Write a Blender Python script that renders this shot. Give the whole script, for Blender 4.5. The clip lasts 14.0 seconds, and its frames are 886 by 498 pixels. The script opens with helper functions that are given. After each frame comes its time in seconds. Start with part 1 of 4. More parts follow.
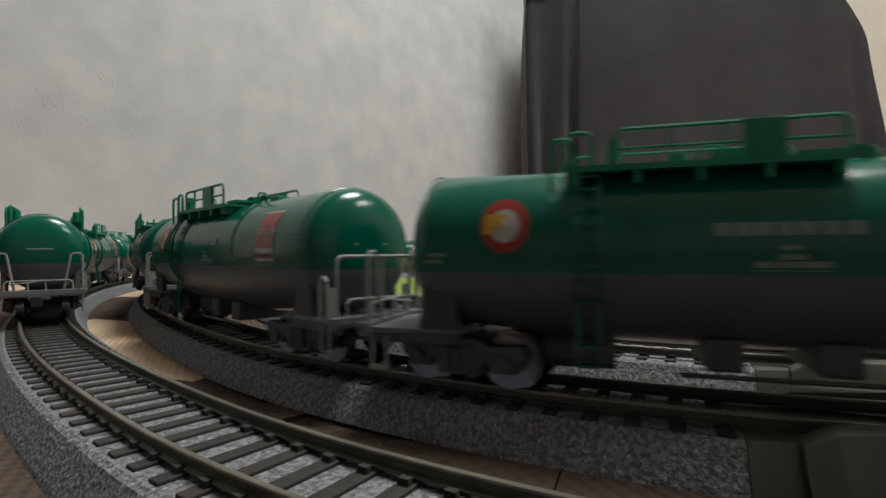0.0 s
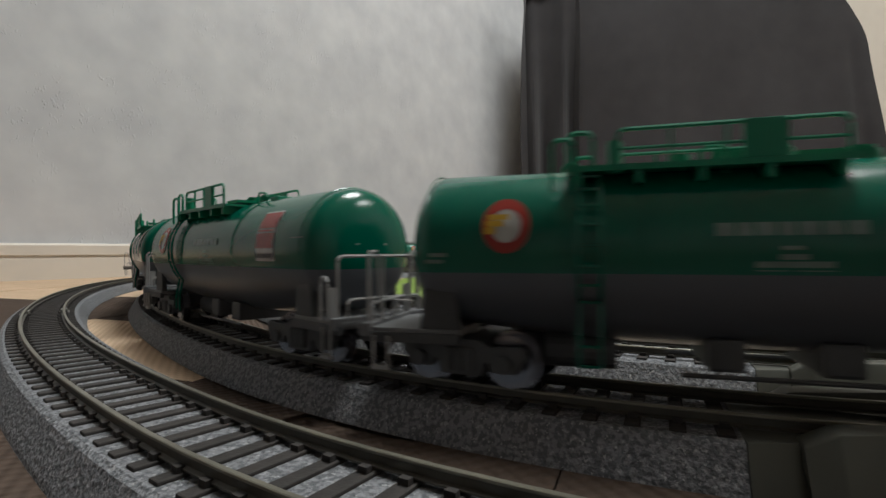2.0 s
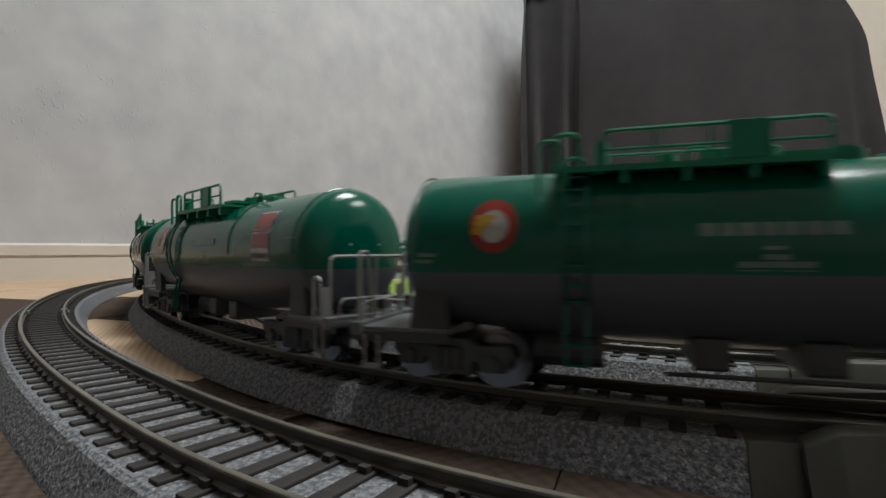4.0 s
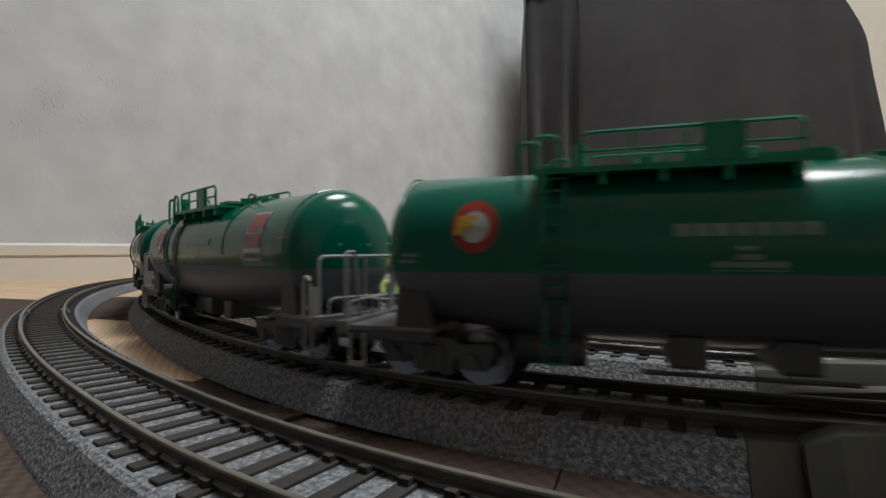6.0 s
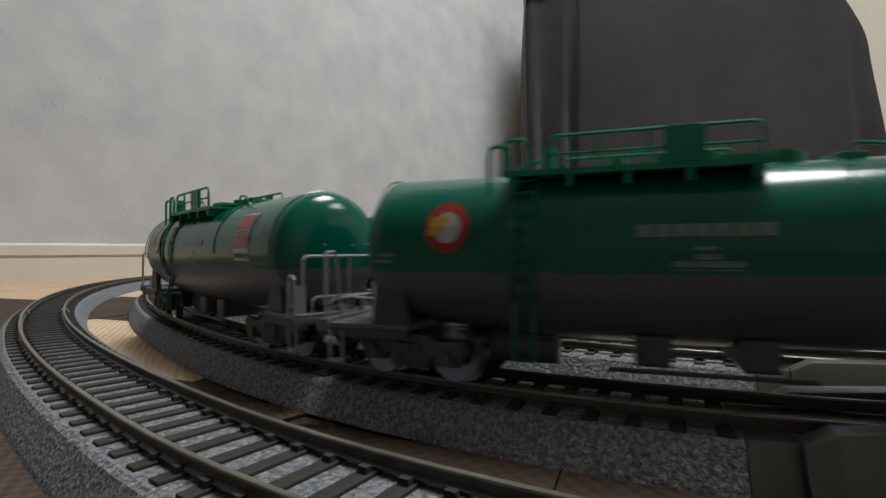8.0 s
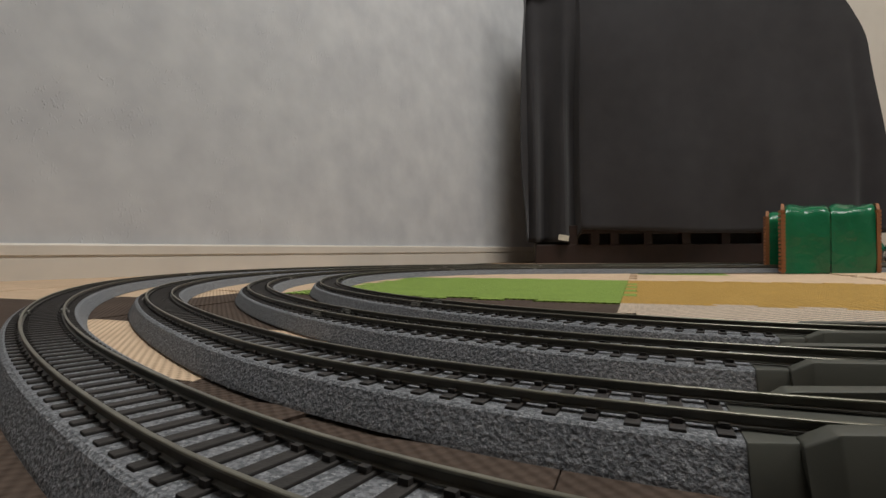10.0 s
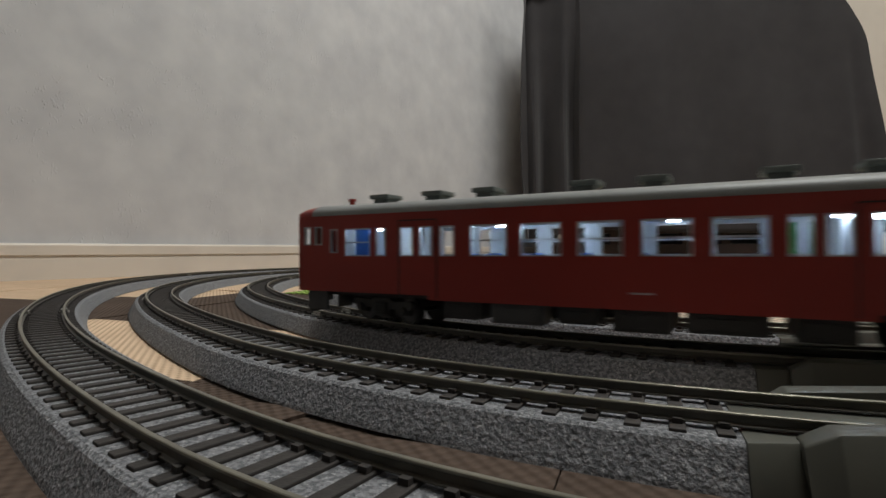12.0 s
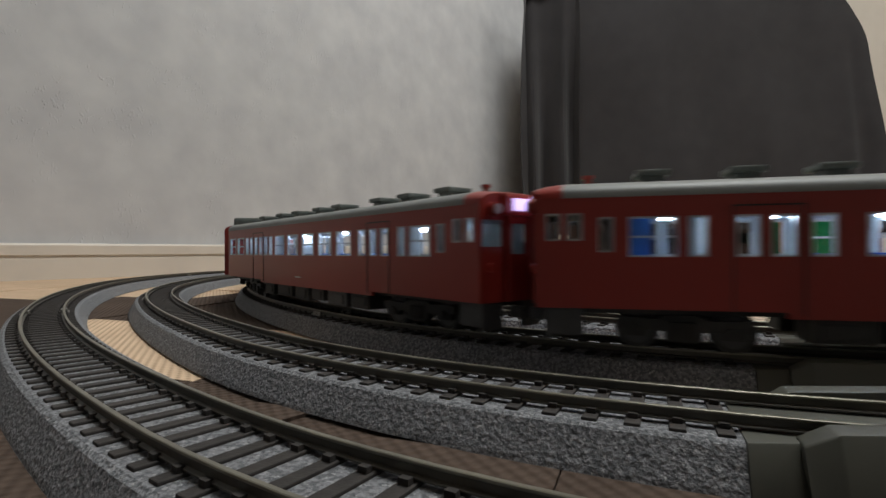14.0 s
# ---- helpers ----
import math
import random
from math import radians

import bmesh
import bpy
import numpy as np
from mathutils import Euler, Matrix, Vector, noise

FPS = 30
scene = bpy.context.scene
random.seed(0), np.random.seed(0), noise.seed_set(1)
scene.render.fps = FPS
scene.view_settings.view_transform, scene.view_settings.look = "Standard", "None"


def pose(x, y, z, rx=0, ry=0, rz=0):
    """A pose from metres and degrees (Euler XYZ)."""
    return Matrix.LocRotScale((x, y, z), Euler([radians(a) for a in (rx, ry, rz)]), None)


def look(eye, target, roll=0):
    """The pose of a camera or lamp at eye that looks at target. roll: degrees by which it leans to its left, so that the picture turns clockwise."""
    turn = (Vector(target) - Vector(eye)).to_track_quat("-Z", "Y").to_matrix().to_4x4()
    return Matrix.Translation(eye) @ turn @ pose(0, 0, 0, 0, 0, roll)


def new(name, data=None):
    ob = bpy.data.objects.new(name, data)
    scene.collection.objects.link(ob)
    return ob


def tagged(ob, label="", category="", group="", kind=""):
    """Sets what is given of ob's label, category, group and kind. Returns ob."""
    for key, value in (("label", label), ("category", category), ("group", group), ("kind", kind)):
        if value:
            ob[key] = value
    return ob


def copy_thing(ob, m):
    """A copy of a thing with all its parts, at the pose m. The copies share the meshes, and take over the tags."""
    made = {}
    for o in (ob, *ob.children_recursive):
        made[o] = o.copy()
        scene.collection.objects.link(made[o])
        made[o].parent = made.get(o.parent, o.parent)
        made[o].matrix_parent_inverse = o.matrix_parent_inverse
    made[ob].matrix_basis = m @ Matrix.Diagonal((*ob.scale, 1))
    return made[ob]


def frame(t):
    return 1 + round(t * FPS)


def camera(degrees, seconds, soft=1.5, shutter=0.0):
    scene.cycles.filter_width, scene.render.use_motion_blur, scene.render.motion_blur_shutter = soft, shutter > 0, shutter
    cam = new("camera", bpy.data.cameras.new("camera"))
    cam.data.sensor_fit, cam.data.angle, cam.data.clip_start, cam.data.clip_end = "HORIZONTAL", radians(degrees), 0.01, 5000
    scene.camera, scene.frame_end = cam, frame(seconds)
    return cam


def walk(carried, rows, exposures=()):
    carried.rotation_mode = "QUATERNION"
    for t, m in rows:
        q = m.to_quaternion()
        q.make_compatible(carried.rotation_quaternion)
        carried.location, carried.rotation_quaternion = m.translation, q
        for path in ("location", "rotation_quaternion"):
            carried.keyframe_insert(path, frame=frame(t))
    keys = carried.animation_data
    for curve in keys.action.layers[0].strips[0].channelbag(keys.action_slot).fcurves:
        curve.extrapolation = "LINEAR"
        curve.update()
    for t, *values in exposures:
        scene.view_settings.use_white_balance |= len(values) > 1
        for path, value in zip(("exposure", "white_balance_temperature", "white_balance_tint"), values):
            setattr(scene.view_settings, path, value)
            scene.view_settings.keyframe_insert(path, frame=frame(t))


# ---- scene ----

# ---------------- camera ----------------
EYE = Vector((0.0, 0.0, 0.0415))
cam = camera(81.94, 14.0, soft=1.5, shutter=0.32)
SIGHT = look(EYE, EYE + Vector((0.0, 1.0, math.tan(radians(0.27)))), -0.277)
walk(cam, [(0.0, SIGHT), (14.0, SIGHT)], exposures=[(0.0, 0.0, 6450, 8), (3.0, -0.04, 6250, 8), (8.2, -0.09, 6200, 8), (10.3, -0.44, 6500, 10), (11.1, -0.44, 6500, 10), (11.8, -0.36, 6500, 9), (14.0, -0.33, 6400, 9)])

# ---------------- light ----------------
world = bpy.data.worlds.new("world")
scene.world = world
world.use_nodes = True
world.node_tree.nodes["Background"].inputs[0].default_value = (0.9, 0.85, 0.8, 1)
world.node_tree.nodes["Background"].inputs[1].default_value = 0.0
CEILING = 2.35
LAMPS = ((0.62, 0.50, 45.0), (2.20, 0.10, 22.0))     # x, y and power of the two ceiling lamps


def room_lamp(name, x, y, z, size, power, colour):
    data = bpy.data.lights.new(name, "AREA")
    data.shape, data.size, data.energy, data.color = "DISK", size, power, colour
    ob = new(name, data)
    ob.matrix_basis = pose(x, y, z)
    return ob


for lx, ly, power in LAMPS:
    room_lamp("ceiling_lamp_light", lx, ly, CEILING - 0.10, 0.9, power, (0.950, 0.965, 0.938))

# ---------------- materials ----------------


def mat(name, base, rough=0.5, metal=0.0, other=None, scale=40.0, amount=0.5, bump=0.0, bump_scale=200.0,
        bump_dist=0.0005, detail=4.0, coat=0.0, spots=None, spot_scale=150.0, spot_at=0.6, island=0.0, voronoi=False,
        rough_var=0.0, emit=None, emit_strength=0.0):
    m = bpy.data.materials.new(name)
    m.use_nodes = True
    nt = m.node_tree
    n, l = nt.nodes, nt.links
    b = n["Principled BSDF"]
    b.inputs["Roughness"].default_value = rough
    b.inputs["Metallic"].default_value = metal
    if coat:
        b.inputs["Coat Weight"].default_value = coat
        b.inputs["Coat Roughness"].default_value = 0.15 if key in ("tan", "brown") else 0.4
    co = n.new("ShaderNodeTexCoord")
    base = (*base, 1)
    if other is None:
        other = tuple(min(1, c * 0.72) for c in base[:3])
    tx = n.new("ShaderNodeTexNoise")
    tx.inputs["Scale"].default_value = scale
    tx.inputs["Detail"].default_value = detail
    l.new(co.outputs["Object"], tx.inputs["Vector"])
    ramp = n.new("ShaderNodeValToRGB")
    ramp.color_ramp.elements[0].position = 0.5 - 0.25 * (1.2 - amount)
    ramp.color_ramp.elements[1].position = 0.5 + 0.25 * (1.2 - amount)
    ramp.color_ramp.elements[0].color = (*other, 1)
    ramp.color_ramp.elements[1].color = base
    l.new(tx.outputs["Fac"], ramp.inputs[0])
    col = ramp.outputs["Color"]
    if spots:
        t2 = n.new("ShaderNodeTexNoise")
        t2.inputs["Scale"].default_value = spot_scale
        t2.inputs["Detail"].default_value = 2.0
        l.new(co.outputs["Object"], t2.inputs["Vector"])
        r2 = n.new("ShaderNodeValToRGB")
        r2.color_ramp.elements[0].position = spot_at
        r2.color_ramp.elements[1].position = spot_at + 0.05
        l.new(t2.outputs["Fac"], r2.inputs[0])
        mx = n.new("ShaderNodeMix")
        mx.data_type = "RGBA"
        l.new(r2.outputs["Color"], mx.inputs["Factor"])
        l.new(col, mx.inputs["A"])
        mx.inputs["B"].default_value = (*spots, 1)
        col = mx.outputs["Result"]
    if island:
        g = n.new("ShaderNodeObjectInfo")
        mr = n.new("ShaderNodeMapRange")
        mr.inputs["To Min"].default_value = 1 - island
        mr.inputs["To Max"].default_value = 1 + island
        l.new(g.outputs["Random"], mr.inputs["Value"])
        hs = n.new("ShaderNodeHueSaturation")
        l.new(mr.outputs["Result"], hs.inputs["Value"])
        l.new(col, hs.inputs["Color"])
        col = hs.outputs["Color"]
    l.new(col, b.inputs["Base Color"])
    if rough_var:
        mr = n.new("ShaderNodeMapRange")
        mr.inputs["To Min"].default_value = rough - rough_var
        mr.inputs["To Max"].default_value = rough + rough_var
        l.new(tx.outputs["Fac"], mr.inputs["Value"])
        l.new(mr.outputs["Result"], b.inputs["Roughness"])
    if bump:
        if voronoi:
            t3 = n.new("ShaderNodeTexVoronoi")
            out = "Distance"
        else:
            t3 = n.new("ShaderNodeTexNoise")
            t3.inputs["Detail"].default_value = 5.0
            out = "Fac"
        t3.inputs["Scale"].default_value = bump_scale
        l.new(co.outputs["Object"], t3.inputs["Vector"])
        bp = n.new("ShaderNodeBump")
        bp.inputs["Strength"].default_value = bump
        bp.inputs["Distance"].default_value = bump_dist
        l.new(t3.outputs[out], bp.inputs["Height"])
        l.new(bp.outputs["Normal"], b.inputs["Normal"])
    if emit:
        b.inputs["Emission Color"].default_value = (*emit, 1)
        b.inputs["Emission Strength"].default_value = emit_strength
    return m


def glass_mat(name, tint=(0.9, 0.95, 1.0)):
    m = bpy.data.materials.new(name)
    m.use_nodes = True
    b = m.node_tree.nodes["Principled BSDF"]
    b.inputs["Base Color"].default_value = (*tint, 1)
    b.inputs["Roughness"].default_value = 0.05
    b.inputs["IOR"].default_value = 1.3
    b.inputs["Transmission Weight"].default_value = 1.0
    return m


M_WALL = mat("wallpaper", (0.60, 0.60, 0.61), 0.85, other=(0.495, 0.497, 0.518), scale=14, amount=0.40, detail=7)


def dents(m):
    """Clusters of small slanting dents pressed into the paper."""
    n, l = m.node_tree.nodes, m.node_tree.links
    co = n.new("ShaderNodeTexCoord")
    mp = n.new("ShaderNodeMapping")
    mp.inputs["Rotation"].default_value = (0.6, 0.3, 0.5)
    mp.inputs["Scale"].default_value = (1.0, 1.0, 0.55)
    l.new(co.outputs["Object"], mp.inputs["Vector"])
    fine = n.new("ShaderNodeTexNoise")
    fine.inputs["Scale"].default_value = 210.0
    fine.inputs["Detail"].default_value = 1.0
    l.new(mp.outputs["Vector"], fine.inputs["Vector"])
    r1 = n.new("ShaderNodeValToRGB")
    r1.color_ramp.elements[0].position, r1.color_ramp.elements[1].position = 0.62, 0.70
    l.new(fine.outputs["Fac"], r1.inputs[0])
    patch = n.new("ShaderNodeTexNoise")
    patch.inputs["Scale"].default_value = 13.0
    l.new(co.outputs["Object"], patch.inputs["Vector"])
    r2 = n.new("ShaderNodeValToRGB")
    r2.color_ramp.elements[0].position, r2.color_ramp.elements[1].position = 0.52, 0.66
    l.new(patch.outputs["Fac"], r2.inputs[0])
    mu = n.new("ShaderNodeMath")
    mu.operation = "MULTIPLY"
    l.new(r1.outputs["Color"], mu.inputs[0])
    l.new(r2.outputs["Color"], mu.inputs[1])
    bp = n.new("ShaderNodeBump")
    bp.inputs["Strength"].default_value = 0.65
    bp.inputs["Distance"].default_value = 0.0011
    l.new(mu.outputs[0], bp.inputs["Height"])
    l.new(bp.outputs["Normal"], n["Principled BSDF"].inputs["Normal"])


dents(M_WALL)
M_WALL_WARM = mat("beige_wallpaper", (0.74, 0.67, 0.58), 0.85, other=(0.68, 0.61, 0.53), scale=12, amount=0.25, detail=6)
M_BASE = mat("baseboard_paint", (0.72, 0.66, 0.58), 0.5, other=(0.66, 0.60, 0.53), scale=12, bump=0.1, bump_scale=120)
M_CEIL = mat("ceiling_paint", (0.8, 0.78, 0.75), 0.9, scale=6, amount=0.3, other=(0.75, 0.73, 0.7))
M_FLOOR = mat("floor_wood", (0.35, 0.24, 0.15), 0.5, scale=20)
M_BALLAST = mat("ballast_plastic", (0.232, 0.236, 0.250), 0.85, other=(0.120, 0.124, 0.134), scale=900, amount=0.95, bump=1.0,
                bump_scale=950, bump_dist=0.0011, detail=2, spots=(0.34, 0.342, 0.35), spot_scale=1050, spot_at=0.61)
M_SLEEPER = mat("sleeper_plastic", (0.022, 0.018, 0.016), 0.75, other=(0.036, 0.030, 0.027), scale=260, bump=0.5, bump_scale=900, bump_dist=0.0003, island=0.25)
M_RAIL = mat("nickel_rail", (0.235, 0.222, 0.175), 0.36, 0.55, other=(0.165, 0.155, 0.122), scale=70, amount=0.6, bump=0.12, bump_scale=600, rough_var=0.08)
M_RAIL_SIDE = mat("browned_rail", (0.075, 0.068, 0.052), 0.45, 0.25, other=(0.050, 0.045, 0.036), scale=90, amount=0.6, bump=0.15, bump_scale=600, rough_var=0.1)
M_CLIP = mat("rail_joiner", (0.30, 0.29, 0.26), 0.4, 0.8, scale=300)
M_PLATE = mat("olive_plastic", (0.080, 0.080, 0.064), 0.5, other=(0.064, 0.064, 0.052), scale=25, bump=0.1, bump_scale=700, bump_dist=0.0002)
M_PLATE2 = mat("olive_panel", (0.15, 0.15, 0.125), 0.5, other=(0.12, 0.12, 0.10), scale=25, bump=0.1, bump_scale=700, bump_dist=0.0002)
M_GREEN = mat("green_tank_paint", (0.0, 0.122, 0.076), 0.20, other=(0.0, 0.108, 0.067), scale=14, amount=0.2, bump=0.02, bump_scale=90, rough_var=0.04)
M_GREY = mat("grey_tank_paint", (0.100, 0.108, 0.124), 0.34, other=(0.085, 0.092, 0.106), scale=14, amount=0.2, bump=0.03, bump_scale=90)
M_FRAME = mat("light_grey_frame", (0.36, 0.355, 0.35), 0.45, other=(0.30, 0.295, 0.29), scale=120)
M_PLATFORM = mat("grey_platform", (0.17, 0.172, 0.178), 0.5, other=(0.14, 0.141, 0.146), scale=120)
M_DARK = mat("dark_grey_frame", (0.075, 0.077, 0.08), 0.55, other=(0.055, 0.056, 0.058), scale=120)
M_BLACK = mat("black_underframe", (0.018, 0.018, 0.018), 0.6, other=(0.03, 0.03, 0.03), scale=90)
M_WHEEL = mat("wheel_metal", (0.30, 0.30, 0.33), 0.2, 0.9, other=(0.20, 0.20, 0.22), scale=160)
M_DARKWHEEL = mat("blackened_wheel", (0.05, 0.05, 0.05), 0.35, 0.6, other=(0.035, 0.035, 0.035), scale=160)
# roof fittings: a brighter green, with the light from above put into the colour
M_GREEN_LIT = mat("green_plastic_fittings", (0.0, 0.235, 0.125), 0.38, other=(0.0, 0.205, 0.11), scale=60, amount=0.3)
M_WHITE = mat("white_print", (0.55, 0.56, 0.54), 0.26, scale=300)
M_SOFTWHITE = mat("faint_white_print", (0.20, 0.29, 0.26), 0.22, scale=300)
M_RED = mat("red_sign", (0.288, 0.040, 0.030), 0.26, other=(0.35, 0.034, 0.026), scale=120, amount=0.3)
M_YELLOW = mat("yellow_print", (0.60, 0.36, 0.03), 0.45, scale=200)
M_CORAL = mat("vermilion_paint", (0.30, 0.030, 0.022), 0.34, other=(0.265, 0.025, 0.018), scale=20, amount=0.25, bump=0.03, bump_scale=80)
M_ROOF = mat("grey_roof_paint", (0.24, 0.25, 0.245), 0.5, other=(0.20, 0.21, 0.205), scale=60)
M_VENT = mat("roof_vent_paint", (0.17, 0.195, 0.185), 0.5, other=(0.10, 0.12, 0.115), scale=80)
M_SASH = mat("aluminium_sash", (0.55, 0.55, 0.57), 0.35, 0.6, scale=200)
M_GLASS = glass_mat("window_glass")
M_SEAT = mat("blue_seat", (0.02, 0.10, 0.42), 0.6, scale=100)
M_INSIDE = mat("cream_interior", (0.55, 0.57, 0.58), 0.6, other=(0.48, 0.5, 0.52), scale=40)
M_DECK = mat("interior_floor", (0.16, 0.17, 0.19), 0.6, scale=60)
M_LED = mat("cool_led", (0.9, 0.95, 1.0), 0.4, emit=(0.62, 0.80, 1.0), emit_strength=120.0)
M_HEAD = mat("warm_headlight", (1.0, 0.9, 0.75), 0.3, emit=(1.0, 0.80, 0.55), emit_strength=3.0)
M_DISH = mat("polished_wheel_face", (0.27, 0.29, 0.33), 0.24, 1.0, scale=60, bump=0.03, bump_scale=120)
M_PARTITION = mat("blue_partition_plastic", (0.03, 0.15, 0.50), 0.45, scale=60)
M_BLIND = mat("lit_sign_blind", (0.9, 0.85, 1.0), 0.4, emit=(0.66, 0.50, 1.0), emit_strength=1.3)
M_LAMPGLOW = mat("lamp_glow", (1, 0.95, 0.88), 0.4, emit=(1.0, 0.92, 0.82), emit_strength=3.0)
M_CLOTH = mat("charcoal_fleece", (0.030, 0.027, 0.029), 0.95, other=(0.021, 0.019, 0.021), scale=16, amount=0.3, bump=0.35, bump_scale=500, bump_dist=0.0015)
M_CLOTH.node_tree.nodes["Principled BSDF"].inputs["Sheen Weight"].default_value = 0.12
M_WOOD = mat("dark_stained_wood", (0.028, 0.013, 0.010), 0.45, other=(0.018, 0.009, 0.007), scale=22, bump=0.15, bump_scale=60)
M_TAG = mat("cream_tag", (0.65, 0.60, 0.48), 0.7, scale=80)
M_TUNNEL = mat("green_vinyl", (0.010, 0.165, 0.070), 0.17, other=(0.008, 0.125, 0.055), scale=16, amount=0.4, bump=0.6, bump_scale=42, bump_dist=0.005)
M_ORANGE = mat("orange_plastic", (0.29, 0.115, 0.038), 0.55, other=(0.235, 0.09, 0.03), scale=60)
MAT_KINDS = {}
for key, base, oth in (("tan", (0.70, 0.51, 0.35), (0.61, 0.44, 0.30)), ("brown", (0.100, 0.071, 0.055), (0.078, 0.055, 0.043)),
                       ("green", (0.33, 0.48, 0.09), (0.28, 0.41, 0.072)), ("mustard", (0.70, 0.415, 0.10), (0.62, 0.365, 0.085)),
                       ("blush", (0.76, 0.61, 0.48), (0.68, 0.54, 0.415))):
    MAT_KINDS[key] = mat("foam_" + key, base, 0.9, other=oth, scale=30, amount=0.4, bump=0.25, bump_scale=900, bump_dist=0.0004, island=0.05)

# ---------------- mesh helpers ----------------


def mesh_ob(name, bm, material, parent=None, label="", m=None, smooth=False):
    """Link a bmesh as one mesh object."""
    bmesh.ops.recalc_face_normals(bm, faces=bm.faces)
    me = bpy.data.meshes.new(name)
    bm.to_mesh(me)
    bm.free()
    for x in (material if isinstance(material, (list, tuple)) else [material]):
        me.materials.append(x)
    if smooth:
        for p in me.polygons:
            p.use_smooth = True
        me.set_sharp_from_angle(angle=radians(38))
    ob = new(name, me)
    if parent is not None:
        ob.parent = parent
    if m is not None:
        ob.matrix_basis = m
    if label:
        ob["label"] = label
    return ob


def part(name, bm, material, parent, label="", m=None, smooth=False):
    return mesh_ob(name, bm, material, parent, label, m, smooth)


def again(ob, parent, m, name=None):
    """A second piece on the same mesh data."""
    o = new(name or ob.name.split(".")[0], ob.data)
    o.parent = parent
    o.matrix_basis = m
    if "label" in ob:
        o["label"] = ob["label"]
    return o


def box(bm, x0, x1, y0, y1, z0, z1, bevel=0.0, m=None, mi=0):
    r = bmesh.ops.create_cube(bm, size=1.0)
    vs = r["verts"]
    bmesh.ops.scale(bm, vec=(x1 - x0, y1 - y0, z1 - z0), verts=vs)
    bmesh.ops.translate(bm, vec=((x0 + x1) / 2, (y0 + y1) / 2, (z0 + z1) / 2), verts=vs)
    if bevel:
        es = list({e for v in vs for e in v.link_edges})
        out = bmesh.ops.bevel(bm, geom=es, offset=bevel, segments=2, affect="EDGES", profile=0.6)
        vs = list({v for f in out["faces"] for v in f.verts} | {v for v in vs if v.is_valid})
    if m is not None:
        bmesh.ops.transform(bm, matrix=m, verts=vs)
    if mi:
        for f in {f for v in vs for f in v.link_faces}:
            f.material_index = mi
    return vs


def rod(bm, pts, r, seg=6, closed=False):
    """A round bar along a line of points."""
    pts = [Vector(p) for p in pts]
    rings = []
    n = len(pts)
    for i, p in enumerate(pts):
        d = (pts[min(i + 1, n - 1)] - pts[max(i - 1, 0)]).normalized()
        up = Vector((0, 0, 1)) if abs(d.z) < 0.95 else Vector((1, 0, 0))
        a = d.cross(up).normalized()
        b = a.cross(d)
        rings.append([bm.verts.new(p + r * (math.cos(2 * math.pi * k / seg) * a + math.sin(2 * math.pi * k / seg) * b)) for k in range(seg)])
    for i in range(n - 1):
        for k in range(seg):
            bm.faces.new((rings[i][k], rings[i][(k + 1) % seg], rings[i + 1][(k + 1) % seg], rings[i + 1][k]))
    bm.faces.new(rings[0][::-1])
    bm.faces.new(rings[-1])


def arch_pts(p0, p1, up, r=0.0018, n=4):
    """A rail bent at two rounded corners: up from p0, across, down to p1."""
    p0, p1, up = Vector(p0), Vector(p1), Vector(up)
    a, b = p0 + up, p1 + up
    d = (b - a).normalized()
    u = up.normalized()
    out = [p0]
    for i in range(n + 1):
        t = math.pi / 2 * i / n
        out.append(a - u * r + d * r + (-d * math.cos(t) + u * math.sin(t)) * r)
    for i in range(n + 1):
        t = math.pi / 2 * i / n
        out.append(b - u * r - d * r + (d * math.sin(t) + u * math.cos(t)) * r)
    out.append(p1)
    return out


def tube(bm, rings):
    """Skin a list of rings of points; the ends are closed."""
    vr = [[bm.verts.new(p) for p in ring] for ring in rings]
    k = len(vr[0])
    fs = []
    for a, b in zip(vr, vr[1:]):
        for i in range(k):
            fs.append(bm.faces.new((a[i], a[(i + 1) % k], b[(i + 1) % k], b[i])))
    fs.append(bm.faces.new(vr[0][::-1]))
    fs.append(bm.faces.new(vr[-1]))
    return fs


def disc(bm, m, r, depth, seg=24):
    out = bmesh.ops.create_cone(bm, cap_ends=True, segments=seg, radius1=r, radius2=r, depth=depth, matrix=m)
    return out["verts"]


def empty(name, label, category, group="", m=None, kind=""):
    ob = new(name)
    tagged(ob, label, category, group, kind)
    if m is not None:
        ob.matrix_basis = m
    return ob


# ---------------- the four ovals ----------------
RAIL_TOP = 0.0115
GAUGE = 0.0157
TURN_X = 1.4
LEAD, LEAD_BEND = 0.002, 6.0
# start of the curve (x, y, heading), length of a curved section, bend of each of the seven sections
CROSS_AT = [0.066, 0.0475, 0.1985, 0.1475]     # where the crossing decks end
CROSS_LONG = 0.34
OVALS = [
    (0.1786, 0.0186, 3.1897, 0.2477, (3.055, 0.954, 1.019, 1.682, 2.260, 2.090, 1.835)),
    (0.1029, 0.0880, 2.9076, 0.2099, (2.842, 0.950, 1.737, 2.031, 2.210, 2.380, 2.450)),
    (0.2857, 0.1169, 3.1542, 0.1946, (2.105, 2.561, 1.390, 2.070, 2.358, 2.712, 2.978)),
    (0.2754, 0.1730, 3.1288, 0.1640, (2.840, 2.428, 1.778, 2.247, 2.948, 3.380, 3.477)),
]


